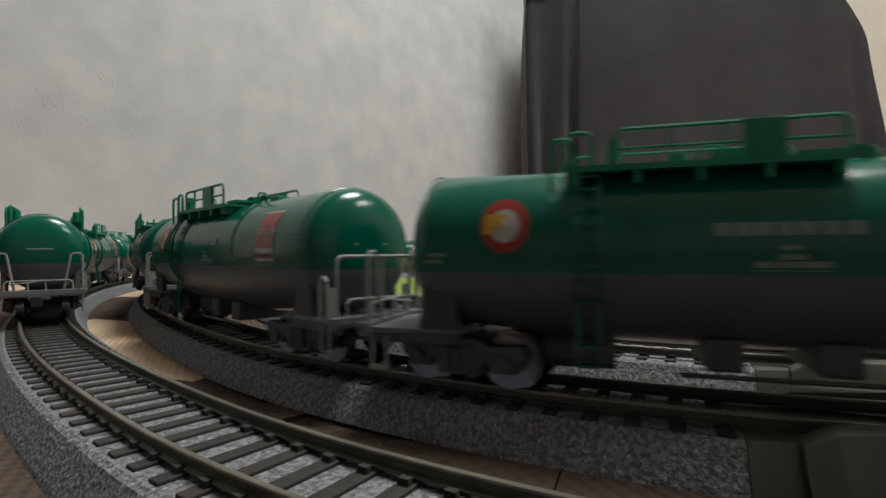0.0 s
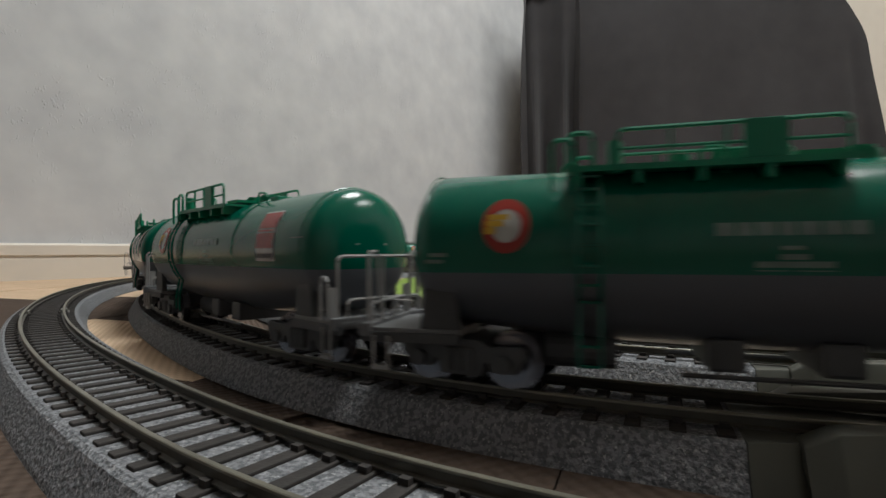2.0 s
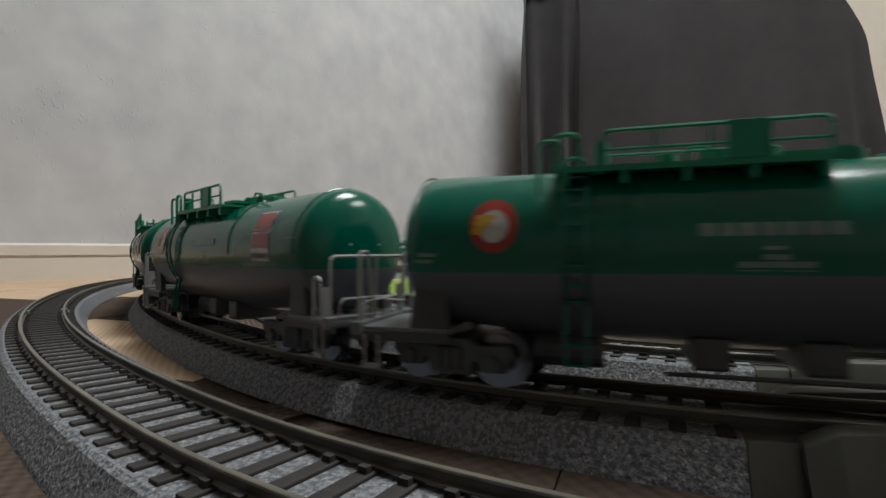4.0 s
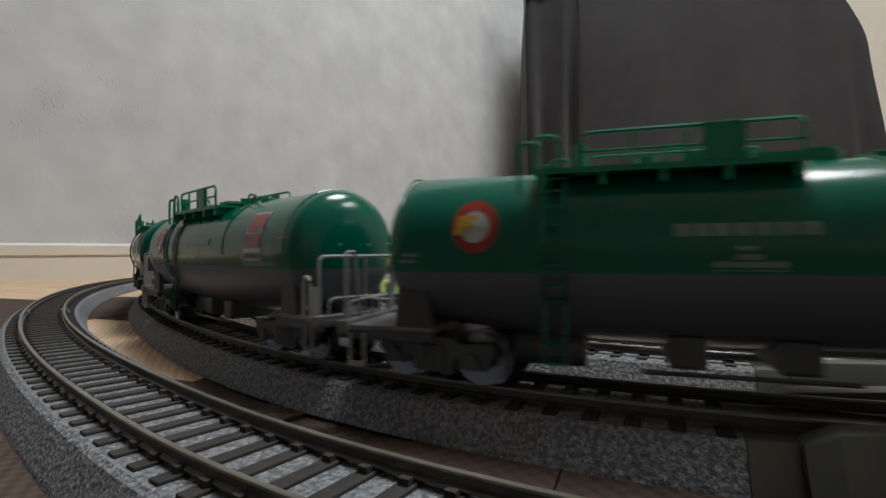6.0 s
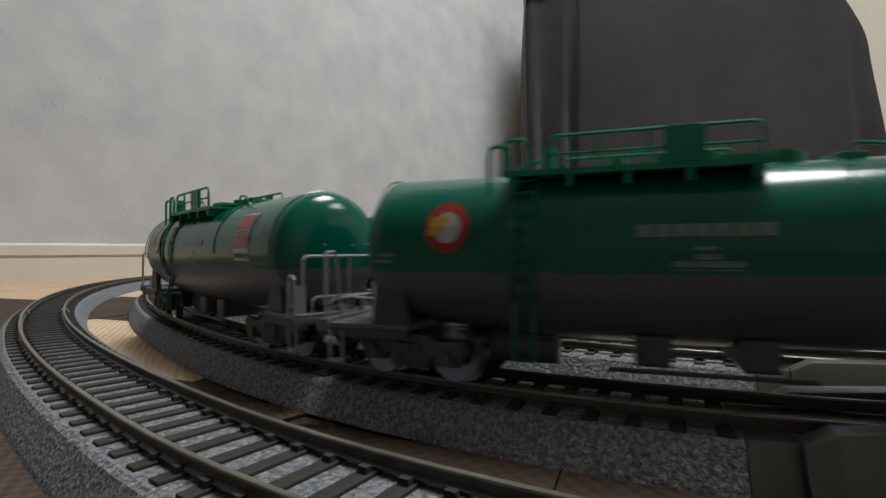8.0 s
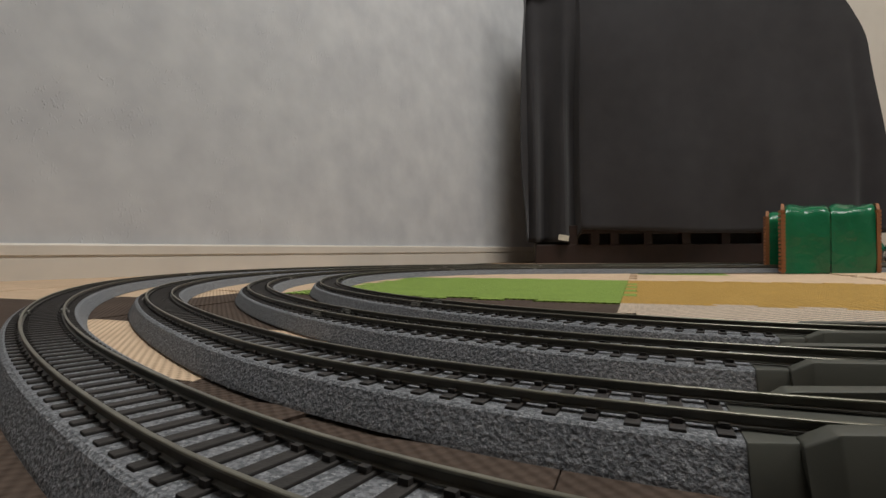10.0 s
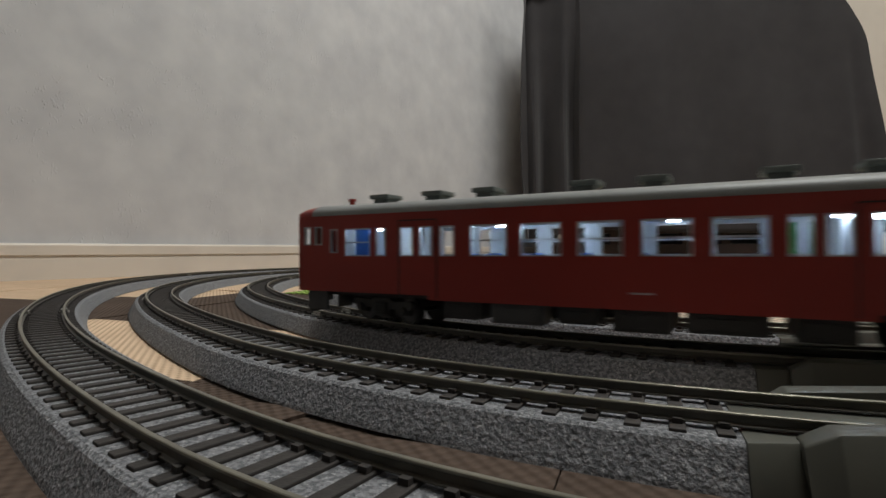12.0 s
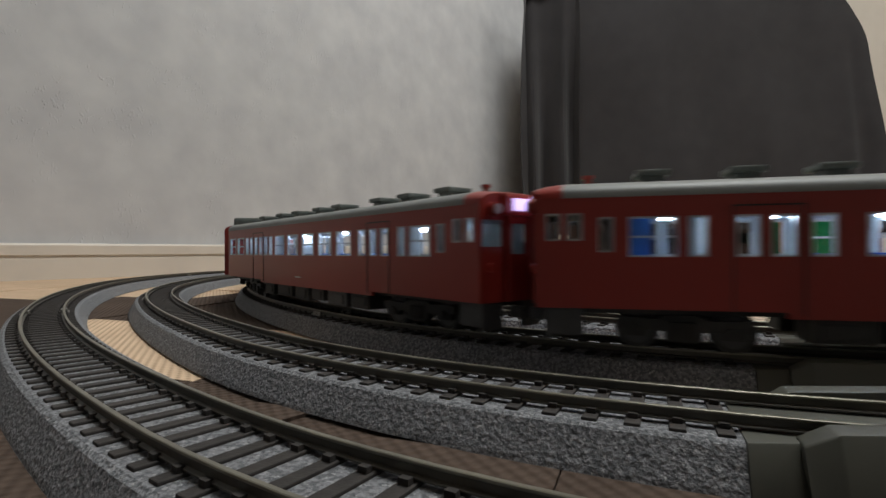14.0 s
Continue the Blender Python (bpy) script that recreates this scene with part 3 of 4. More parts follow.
def blanket():
    """A heavy cloth hung over the cabinet, in folds, with a lower flap at one end."""
    x0, x1, y0, y1, ztop = 0.275, 1.36, 1.655, 1.86, 0.90
    path = []
    n1, n2, n3 = 14, 150, 14
    for i in range(n1):
        path.append((Vector((x0 + 0.06 * (1 - i / n1), y1 + (y0 - y1) * i / n1, 0)), Vector((-1, 0, 0))))
    for i in range(n2 + 1):
        path.append((Vector((x0 + (x1 - x0) * i / n2, y0, 0)), Vector((0, -1, 0))))
    for i in range(1, n3 + 1):
        path.append((Vector((x1, y0 + (y1 - y0) * i / n3, 0)), Vector((1, 0, 0))))
    nv = 46
    bm = bmesh.new()
    grid = []
    for j in range(nv + 1):
        v = j / nv
        row = []
        for k, (p, nrm) in enumerate(path):
            u = k / (len(path) - 1)
            xx = (p.x - x0) / (x1 - x0)
            flap = xx > 0.150
            hem = (0.108 - 0.014 * xx + 0.004 * math.sin(xx * 9)) if flap else 0.070
            z = ztop + (hem - ztop) * v
            # long soft folds, deep beside the flap
            fold = (0.016 * math.sin(p.x * 7 + 1.0 + 2.2 * v) + 0.007 * math.sin(p.x * 16 - 4.4 * v) + 0.0012 * math.sin(p.x * 47 + 5.0 * v)) * (0.35 + 0.65 * v)
            if not flap:
                fold += (0.030 * math.sin(xx * 62 + 0.4 + 0.8 * v) + 0.007 * math.sin(xx * 121 - 1.5 * v)) * min(1, 0.25 + v)
            deep = 0.045 * math.exp(-((xx - 0.128) / 0.018) ** 2) * min(1, v * 2)
            deep += 0.030 * math.exp(-((xx - 0.955) / 0.018) ** 2) * max(0.0, v - 0.15)
            swag = 0.020 * math.sin(3.2 * (xx - 0.2) + 5.0 * v) * (1 - v)
            q = p + nrm * (0.010 + fold - deep + (0.014 if flap else 0.0) + swag * 0.6 + 0.010 * noise.noise(Vector((p.x * 4, p.y * 4, z * 3))))
            # the cloth narrows over the rounded far shoulder and spreads below it
            high = max(0.0, (z - 0.70) / 0.20)
            side = max(0.0, (xx - 0.80) / 0.20)
            q.x += side * (0.075 * min(1.0, (0.80 - min(z, 0.80)) / 0.45) - 0.115 * high * high)
            lean = max(0.0, (0.25 - xx) / 0.25)
            q.x += lean * 0.012 * v
            turn = max(0.0, (0.155 - xx) / 0.155)
            q.y += 0.055 * turn ** 1.3 * (1.0 if nrm.y < 0 else 0.0)
            row.append(bm.verts.new((q.x, q.y, z)))
        grid.append(row)
    for a, b in zip(grid, grid[1:]):
        for k in range(len(path) - 1):
            bm.faces.new((a[k], a[k + 1], b[k + 1], b[k]))
    bm.faces.new(grid[0])
    ob = mesh_ob("blanket", bm, M_CLOTH, smooth=True)
    so = ob.modifiers.new("thick", "SOLIDIFY")
    so.thickness = 0.004
    t = tagged(ob, "charcoal fleece blanket draped in folds over the cabinet", "blanket")
    bm = bmesh.new()
    box(bm, -0.017, 0.017, -0.001, 0.001, -0.009, 0.009, 0.0005)
    part("care_tag", bm, M_TAG, t, "cream sewn-in cloth tag", m=pose(0.385, 1.628, 0.083, 0, 8, 4))
    return t


blanket()

# ---------------- tunnels ----------------
SLANT = 0.66


def tunnel(x0, y0, y1, length, label):
    """Two vinyl-covered halves with ribbed orange portals."""
    t = empty("toy_tunnel", label, "tunnel", "toy tunnels over the tracks", m=pose(x0, 0, 0))
    hgt, r, th = 0.121, 0.022, 0.003

    def prof(grow, sag, u, end=0.0):
        a, b, top = y0 - grow, y1 + grow, hgt + grow
        out = [(a, 0.0), (a, 0.03), (a - 0.001, 0.06)]
        for i in range(7):
            w = math.pi / 2 * i / 6
            out.append((a + r - r * math.cos(w), top - r + r * math.sin(w)))
        for i in range(1, 8):
            out.append((a + r + (b - a - 2 * r) * i / 8, top))
        for i in range(7):
            w = math.pi / 2 * i / 6
            out.append((b - r + r * math.sin(w), top - r + r * math.cos(w)))
        out += [(b + 0.001, 0.06), (b, 0.03), (b, 0.0)]
        res = []
        for y, z in out:
            k = z / hgt
            nz = noise.noise(Vector((u * 34, y * 26, 3.1))) * sag * (k ** 3)
            ny = noise.noise(Vector((u * 22, z * 26, 7.7))) * sag * 0.5
            res.append((y + ny, z + nz - end * k))
        return res
    for h in (0, 1):
        bm = bmesh.new()
        n = 22
        half = length / 2
        outer, inner = [], []
        for i in range(n + 1):
            u = i / n
            x = h * half + 0.0012 + u * (half - 0.0024)
            end = 0.004 * (max(0, 1 - u / 0.09) ** 2 + max(0, (u - 0.91) / 0.09) ** 2)
            outer.append([bm.verts.new((x + SLANT * (y - y0), y, z)) for y, z in prof(0.0, 0.007, x0 + x, end)])
            inner.append([bm.verts.new((x + SLANT * (y - y0), y, z)) for y, z in prof(-0.004 - 0.001, 0.002, x0 + x, 0)])
        k = len(outer[0])
        for a, b in zip(outer, outer[1:]):
            for i in range(k - 1):
                bm.faces.new((a[i], a[i + 1], b[i + 1], b[i]))
        for a, b in zip(inner, inner[1:]):
            for i in range(k - 1):
                bm.faces.new((a[i + 1], a[i], b[i], b[i + 1]))
        for a, b in ((outer[0], inner[0]), (outer[-1], inner[-1])):
            for i in range(k - 1):
                bm.faces.new((a[i], a[i + 1], b[i + 1], b[i]))
        part("cover", bm, M_TUNNEL, t, "glossy crumpled green vinyl cover", smooth=True)
    for x in (-0.003, length + 0.003):
        bm = bmesh.new()
        for xa, gr in ((0, 0),):
            po, pi = prof(0.0025, 0, 0), prof(-0.010, 0, 0)
            rings = []
            vo = [[bm.verts.new((x + dx + SLANT * (y - y0), y, z)) for y, z in po] for dx in (-0.003, 0.003)]
            vi = [[bm.verts.new((x + dx + SLANT * (y - y0), y, z)) for y, z in pi] for dx in (-0.003, 0.003)]
            k = len(po)
            for i in range(k - 1):
                bm.faces.new((vo[0][i], vo[0][i + 1], vo[1][i + 1], vo[1][i]))
                bm.faces.new((vi[0][i], vi[0][i + 1], vi[1][i + 1], vi[1][i]))
                bm.faces.new((vo[0][i], vo[0][i + 1], vi[0][i + 1], vi[0][i]))
                bm.faces.new((vo[1][i], vo[1][i + 1], vi[1][i + 1], vi[1][i]))
        p = part("portal", bm, M_ORANGE, t, "orange ribbed plastic portal")
        stone = None
        for i in range(18):
            z = 0.006 + i * 0.0068
            if z > hgt - 0.012:
                break
            if stone is None:
                bm = bmesh.new()
                box(bm, -0.0032, 0.0032, y0 - 0.0030, y0 + 0.008, -0.0026, 0.0026, 0.0006)
                stone = part("rib", bm, M_ORANGE, p, m=pose(x, 0, z))
            else:
                again(stone, p, pose(x, 0, z))
    return t


tunnel(0.596, 0.890, 1.052, 0.161, "glossy green vinyl toy tunnel with orange portals over the inner tracks")
tunnel(0.678, 1.062, 1.224, 0.172, "glossy green vinyl toy tunnel with orange portals over the outer tracks")

# ---------------- tank wagons ----------------
TANK_PITCH = 0.1711
TANK_R = 0.0173
LONG = 0.879
TANK_BOGIE = 0.0594
TANK_Z = 0.0308


def tank_profile():
    """Places along the tank: x, radius, sinking of the belly."""
    L = 0.0885
    xs = [(-L + 0.0088 * (1 - math.cos(math.pi / 2 * i / 14)) ** 1.12, TANK_R * max(0.03, math.sin(math.pi / 2 * i / 14) ** 0.78)) for i in range(15)]
    mid = [(x, TANK_R) for x in (-0.07, -0.055, -0.03, 0.0, 0.03, 0.055, 0.07)]
    return xs + mid + [(-x - 0.0037, r) for x, r in xs[::-1]]


def wheelset(parent, x, metal=None, tag="bright metal wheelset"):
    bm = bmesh.new()
    for y in (-GAUGE / 2 - 0.0006, GAUGE / 2 + 0.0006):
        rt = Matrix.Rotation(math.pi / 2, 4, "X")
        sgn = 1 if y > 0 else -1
        disc(bm, Matrix.Translation((0, y, 0)) @ rt, 0.0058, 0.0022, 28)
        disc(bm, Matrix.Translation((0, y - sgn * 0.0013, 0)) @ rt, 0.0066, 0.0006, 28)
        for v in disc(bm, Matrix.Translation((0, y + sgn * 0.0009, 0)) @ rt, 0.0046, 0.0009, 24):
            for f in v.link_faces:
                f.material_index = 1
        disc(bm, Matrix.Translation((0, y + sgn * 0.0014, 0)) @ rt, 0.0014, 0.0008, 12)
    disc(bm, Matrix.Rotation(math.pi / 2, 4, "X"), 0.001, GAUGE, 8)
    return part("wheelset", bm, [metal or M_WHEEL, M_DARK if metal else M_DISH], parent, tag, m=pose(x, 0, 0.0058), smooth=True)


def side_frame(parent, half, long, material):
    """One moulded side frame: bar, spring box and axle boxes in one outline."""
    first = None
    for sd in (1, -1):
        bm = bmesh.new()
        out = [(-long, 0.0070), (-long, 0.0090), (-half - 0.004, 0.0098), (-0.0070, 0.0092), (-0.0045, 0.0106), (0.0045, 0.0106), (0.0070, 0.0092), (half + 0.004, 0.0098), (long, 0.0090), (long, 0.0070),
               (half + 0.0036, 0.0062), (half + 0.0030, 0.0040), (half - 0.0030, 0.0040), (half - 0.0036, 0.0062), (0.0056, 0.0058), (0.0048, 0.0028), (-0.0048, 0.0028), (-0.0056, 0.0058),
               (-half + 0.0036, 0.0062), (-half + 0.0030, 0.0040), (-half - 0.0030, 0.0040), (-half - 0.0036, 0.0062)]
        rings = [[(x, sd * 0.0110, z) for x, z in out], [(x, sd * 0.0132, z) for x, z in out]]
        tube(bm, rings)
        for k in (-0.0024, 0.0, 0.0024):
            disc(bm, pose(k, sd * 0.0136, 0.0062), 0.0010, 0.0050, 10)
        for k in (-half, half):
            disc(bm, pose(k, sd * 0.0136, 0.0058, 90, 0, 0), 0.0018, 0.0016, 14)
        bmesh.ops.triangulate(bm, faces=[f for f in bm.faces if len(f.verts) > 8])
        part("side_frame", bm, material, parent)


def tank_bogie(car, x):
    bm = bmesh.new()
    box(bm, -0.004, 0.004, -0.0115, 0.0115, 0.006, 0.0105, 0.0006)
    b = part("bogie", bm, M_DARK, car, "dark grey bogie", m=pose(x, 0, 0))
    side_frame(b, 0.0103, 0.0150, M_DARK)
    w = wheelset(b, -0.0103)
    again(w, b, pose(0.0103, 0, 0.0058))
    return b


def tank_car(group):
    """One four-axle tank wagon; +x is the end with the ladder and the round badge."""
    car = empty("tank_wagon", "green and grey model bogie tank wagon on rails", "tank wagon", group)
    seg = 40
    prof = tank_profile()
    # the shell, painted green above and grey below a level line
    bm = bmesh.new()
    rings = []
    for x, r in prof:
        belly = 0.0042 * max(0.0, 1 - (abs(x) / 0.078) ** 2)
        ring = []
        for k in range(seg):
            w = 2 * math.pi * (k + 0.5) / seg
            y, z = r * math.sin(w), r * math.cos(w)
            if z < 0:
                z *= 1 + belly / TANK_R
            ring.append((x, y, TANK_Z + z))
        rings.append(ring)
    tube(bm, rings)
    bmesh.ops.bisect_plane(bm, geom=list(bm.verts) + list(bm.edges) + list(bm.faces), plane_co=(0, 0, TANK_Z - 0.0054), plane_no=(0, 0, 1))
    for f in bm.faces:
        c = f.calc_center_median()
        f.material_index = 0 if c.z > TANK_Z - 0.0054 else 1
    part("tank", bm, [M_GREEN, M_GREY], car, "tank shell, glossy green above and grey below", smooth=True)
    # weld bands
    for x in (-0.0790, -0.028, 0.028, 0.0790):
        bm = bmesh.new()
        pts = [(x, (TANK_R + 0.0001) * math.sin(w), TANK_Z + (TANK_R + 0.0001) * math.cos(w)) for w in [math.pi * (k / 24 - 0.5) * 1.05 for k in range(25)]]
        rod(bm, pts, 0.00022, 4)
        part("weld_band", bm, M_GREEN, car)
    # underframe: end platforms joined to the tank by saddles
    for e in (-1, 1):
        bm = bmesh.new()
        xa, xb = (0.070, 0.0968) if e > 0 else (-0.0968, -0.070)
        box(bm, xa, xb, -0.0150, 0.0150, 0.0112, 0.0128, 0.0003)
        box(bm, 0.0952 * e - 0.0015, 0.0952 * e + 0.0015, -0.0165, 0.0165, 0.0108, 0.0138, 0.0004)
        box(bm, min(xa, xb), max(xa, xb), -0.004, 0.004, 0.0095, 0.0115, 0.0003)
        pl = part("end_platform", bm, M_PLATFORM, car, "grey end platform")
        for y in (-0.0146, 0.0146):
            bm = bmesh.new()
            box(bm, xa, xb, y - 0.0008, y + 0.0008, 0.0096, 0.0119, 0.0003)
            part("sill", bm, M_DARK, pl, "dark grey side sill")
        for y in (-0.0135, 0.0135):
            bm = bmesh.new()
            vs = [bm.verts.new(v) for d in (-0.001, 0.001) for v in ((0.0700 * e, y + d, 0.0125), (0.0808 * e, y + d, 0.0125), (0.0795 * e, y + d, 0.0218), (0.0715 * e, y + d, 0.0218))]
            for q in ((0, 1, 2, 3), (4, 5, 6, 7), (0, 1, 5, 4), (1, 2, 6, 5), (2, 3, 7, 6), (3, 0, 4, 7)):
                bm.faces.new([vs[k] for k in q])
            bmesh.ops.bevel(bm, geom=list(bm.edges), offset=0.0004, segments=2, affect="EDGES", profile=0.6)
            part("saddle", bm, M_DARK, car, "dark grey tank saddle plate")
            if e > 0:
                continue
            bm = bmesh.new()
            box(bm, min(0.0885 * e, 0.0890 * e), max(0.0885 * e, 0.0890 * e), min(y, y * 0.8), max(y, y * 0.8), 0.0126, 0.0208, 0.0006)
            part("end_bracket", bm, M_FRAME, car, "light grey tank end bracket")
        bm = bmesh.new()
        xr = 0.0942 * e
        if e < 0:
            # a rail across the whole end, on three posts
            rod(bm, arch_pts((xr, -0.0142, 0.0135), (xr, 0.0142, 0.0135), (0, 0, 0.0154)), 0.00050, 6)
            rod(bm, [(xr, 0.0, 0.0135), (xr, 0.0, 0.0289)], 0.00045, 6)
        else:
            # a loop at each corner and a low bar between
            for y in (-1, 1):
                rod(bm, [(xr, y * 0.0158, 0.0135), (xr, y * 0.0155, 0.0292), (xr, y * 0.0147, 0.0300), (xr, y * 0.0120, 0.0300), (xr, y * 0.0112, 0.0292), (xr, y * 0.0086, 0.0135)], 0.00050, 6)
            rod(bm, [(xr, -0.0100, 0.0165), (xr, 0.0020, 0.0178), (xr, 0.0022, 0.0135)], 0.00042, 6)
        part("handrail", bm, M_FRAME, pl)
        for y in (-0.0150, 0.0150) if e < 0 else ():
            bm = bmesh.new()
            rod(bm, arch_pts((0.0865 * e, y, 0.0125), (0.0905 * e, y, 0.0125), (0, 0, 0.0110)), 0.00050, 6)
            part("handrail", bm, M_FRAME, pl)
        bm = bmesh.new()
        rod(bm, arch_pts((0.0954 * e, -0.012, 0.0135), (0.0954 * e, 0.012, 0.0135), (0, 0, 0.0045)), 0.00040, 6)
        rod(bm, [(0.0954 * e, -0.004, 0.0135), (0.0954 * e, -0.004, 0.0178)], 0.0004, 6)
        for y in (-0.0157, 0.0157):
            box(bm, 0.0910 * e - 0.0025, 0.0910 * e + 0.0025, y - 0.0006, y + 0.0006, 0.0035, 0.0045)
            rod(bm, [(0.0890 * e, y, 0.0042), (0.0890 * e, y, 0.0110)], 0.0004, 5)
            rod(bm, [(0.0930 * e, y, 0.0042), (0.0930 * e, y, 0.0110)], 0.0004, 5)
        part("step", bm, M_FRAME, pl)
        bm = bmesh.new()
        xc = 0.0952 * e
        box(bm, min(xc, xc + 0.0042 * e), max(xc, xc + 0.0042 * e), -0.0013, 0.0013, 0.0075, 0.0105, 0.0004)
        box(bm, min(xc + 0.0020 * e, xc + 0.0046 * e), max(xc + 0.0020 * e, xc + 0.0046 * e), -0.0030, 0.0014, 0.0068, 0.0112, 0.0005)
        part("coupler", bm, M_BLACK, car)
    # belly fittings
    bm = bmesh.new()
    for x in (-0.012, 0.010):
        box(bm, x - 0.004, x + 0.004, -0.0105, 0.0105, 0.0060, 0.0125, 0.0008)
    rod(bm, [(-0.022, 0.012, 0.0055), (0.020, 0.012, 0.0055)], 0.0005, 6)
    rod(bm, [(-0.022, -0.012, 0.0055), (0.020, -0.012, 0.0055)], 0.0005, 6)
    part("outlet_valve", bm, M_DARK, car)
    bm = bmesh.new()
    disc(bm, pose(0.042, 0, 0.0075, 0, 90, 0), 0.0042, 0.018, 18)
    part("brake_cylinder", bm, M_DARK, car)
    # gangway on top
    top = TANK_Z + TANK_R
    bm = bmesh.new()
    x0, x1 = -0.0136, 0.0445
    for y in (-0.0105, 0.0105):
        box(bm, x0, x1, y - 0.0042, y + 0.0042, top - 0.0018, top - 0.0011)
        box(bm, x0, x1, y * 1.38 - 0.0003, y * 1.38 + 0.0003, top - 0.0021, top - 0.0009)
        for k in range(5):
            x = x0 + 0.003 + k * 0.013
            box(bm, x - 0.0006, x + 0.0006, y - 0.0040, y + 0.0040, top - 0.0046, top - 0.0018)
    box(bm, x0, x0 + 0.010, -0.0105, 0.0105, top - 0.0004, top + 0.0006)
    gw = part("gangway", bm, M_GREEN_LIT, car, "green roof gangway")
    bm = bmesh.new()
    for y in (-0.0143, 0.0143):
        rod(bm, arch_pts((x0 + 0.002, y, top - 0.002), (x1 - 0.0115, y, top - 0.002), (0, 0, 0.0080)), 0.00045, 6)
        for k in (0.25, 0.5, 0.75):
            x = x0 + 0.002 + (x1 - 0.0135 - x0) * k
            rod(bm, [(x, y, top - 0.002), (x, y, top + 0.0060)], 0.0004, 6)
        rod(bm, [(x0 + 0.002, y, top + 0.0022), (x1 - 0.012, y, top + 0.0022)], 0.00035, 6)
        rod(bm, arch_pts((x1 - 0.0062, y, top - 0.002), (x1 - 0.0005, y, top - 0.002), (0, 0, 0.0078)), 0.00055, 6)
        rod(bm, arch_pts((x1 - 0.0020, y * 1.04, top - 0.006), (x1 + 0.0030, y * 1.08, top - 0.006), (0, 0, 0.0105)), 0.0005, 6)
        rod(bm, arch_pts((-0.037, y * 0.6, top - 0.003), (-0.029, y * 0.6, top - 0.002), (0, 0, 0.0040)), 0.0004, 6)
        rod(bm, arch_pts((0.010, y * 0.7, top - 0.003), (0.015, y * 0.7, top - 0.003), (0, 0, 0.0055)), 0.0004, 6)
    part("gangway_rail", bm, M_GREEN_LIT, gw)
    for s in (-1, 1):
        y = 0.0146 * s
        bm = bmesh.new()
        box(bm, -0.0001, 0.0077, y - 0.0004, y + 0.0004, top - 0.001, top + 0.0063, 0.0002)
        part("sign_plate", bm, M_GREEN_LIT, gw)
    bm = bmesh.new()
    disc(bm, pose(-0.019, 0, top + 0.0002), 0.0044, 0.0026, 24)
    disc(bm, pose(-0.019, 0, top + 0.0018), 0.0034, 0.0010, 24)
    box(bm, -0.034, -0.028, -0.0040, 0.0040, top - 0.001, top + 0.0009, 0.0004)
    for x in (-0.004, 0.018):
        disc(bm, pose(x, 0, top + 0.0008), 0.0026, 0.0036, 14)
    for y in (-0.0125, 0.0125):
        disc(bm, pose(0.0335, y, top + 0.0006), 0.0017, 0.0060, 14)
        disc(bm, pose(0.0335, y, top + 0.0034), 0.0013, 0.0014, 14)
    part("manhole", bm, M_GREEN_LIT, car, smooth=True)
    # ladders down both sides
    for s in (-1, 1):
        bm = bmesh.new()
        for dx in (-0.0024, 0.0024):
            pts = []
            for k in range(15):
                w = 0.62 + (2.25 - 0.62) * k / 14
                rr = TANK_R + 0.0017
                pts.append((0.0391 + dx, s * rr * math.sin(w), TANK_Z + rr * math.cos(w)))
            pts += [(0.0391 + dx, s * 0.0160, 0.0125), (0.0391 + dx, s * 0.0160, 0.0065)]
            rod(bm, pts, 0.00045, 6)
        for k in range(8):
            w = 0.7 + (2.2 - 0.7) * k / 7
            rr = TANK_R + 0.0017
            p = (s * rr * math.sin(w), TANK_Z + rr * math.cos(w))
            rod(bm, [(0.0367, *p), (0.0415, *p)], 0.00035, 5)
        for z in (0.0068, 0.0108):
            rod(bm, [(0.0367, s * 0.016, z), (0.0415, s * 0.016, z)], 0.00035, 5)
        part("ladder", bm, M_GREEN, car, "green side ladder")
    # signs wrapped on the shell: outer side, and turned about for the other side
    for s in (1, -1):
        flip = Matrix.Identity(4) if s > 0 else Matrix.Rotation(math.pi, 4, "Z")

        def patch(bm, xa, xb, za, zb, lift, n=6):
            """A curved plate on the shell between two heights."""
            rr = TANK_R + lift
            g = []
            for i in range(n + 1):
                z = za + (zb - za) * i / n
                dz = max(-0.999, min(0.999, (z - TANK_Z) / rr))
                y = rr * math.sqrt(1 - dz * dz)
                g.append([bm.verts.new((x, y, z)) for x in (xa, xb)])
            for a, b in zip(g, g[1:]):
                bm.faces.new((a[0], a[1], b[1], b[0]))
        bm = bmesh.new()
        patch(bm, -0.0622, -0.0486, 0.0274, 0.0422, 0.00015)
        sg = part("warning_panel", bm, M_WHITE, car, "white-edged red panel with illegible bars", m=flip)
        bm = bmesh.new()
        patch(bm, -0.0616, -0.0492, 0.0312, 0.0356, 0.0003)
        patch(bm, -0.0616, -0.0492, 0.0371, 0.0417, 0.0003)
        part("red_field", bm, M_RED, sg)
        bm = bmesh.new()
        for a, b, c, d in ((-0.0612, -0.0603, 0.0281, 0.0298), (-0.0597, -0.0586, 0.0284, 0.0296), (-0.0581, -0.0568, 0.0283, 0.0297), (-0.0564, -0.0542, 0.0284, 0.0296),
                           (-0.0536, -0.0524, 0.0282, 0.0298), (-0.0519, -0.0497, 0.0284, 0.0296)):
            patch(bm, a, b, c, d, 0.0003)
        part("grey_bar", bm, M_DARK, sg)
        bm = bmesh.new()
        patch(bm, -0.0604, -0.0498, 0.0361, 0.0366, 0.0004)
        part("red_bar", bm, M_RED, sg)
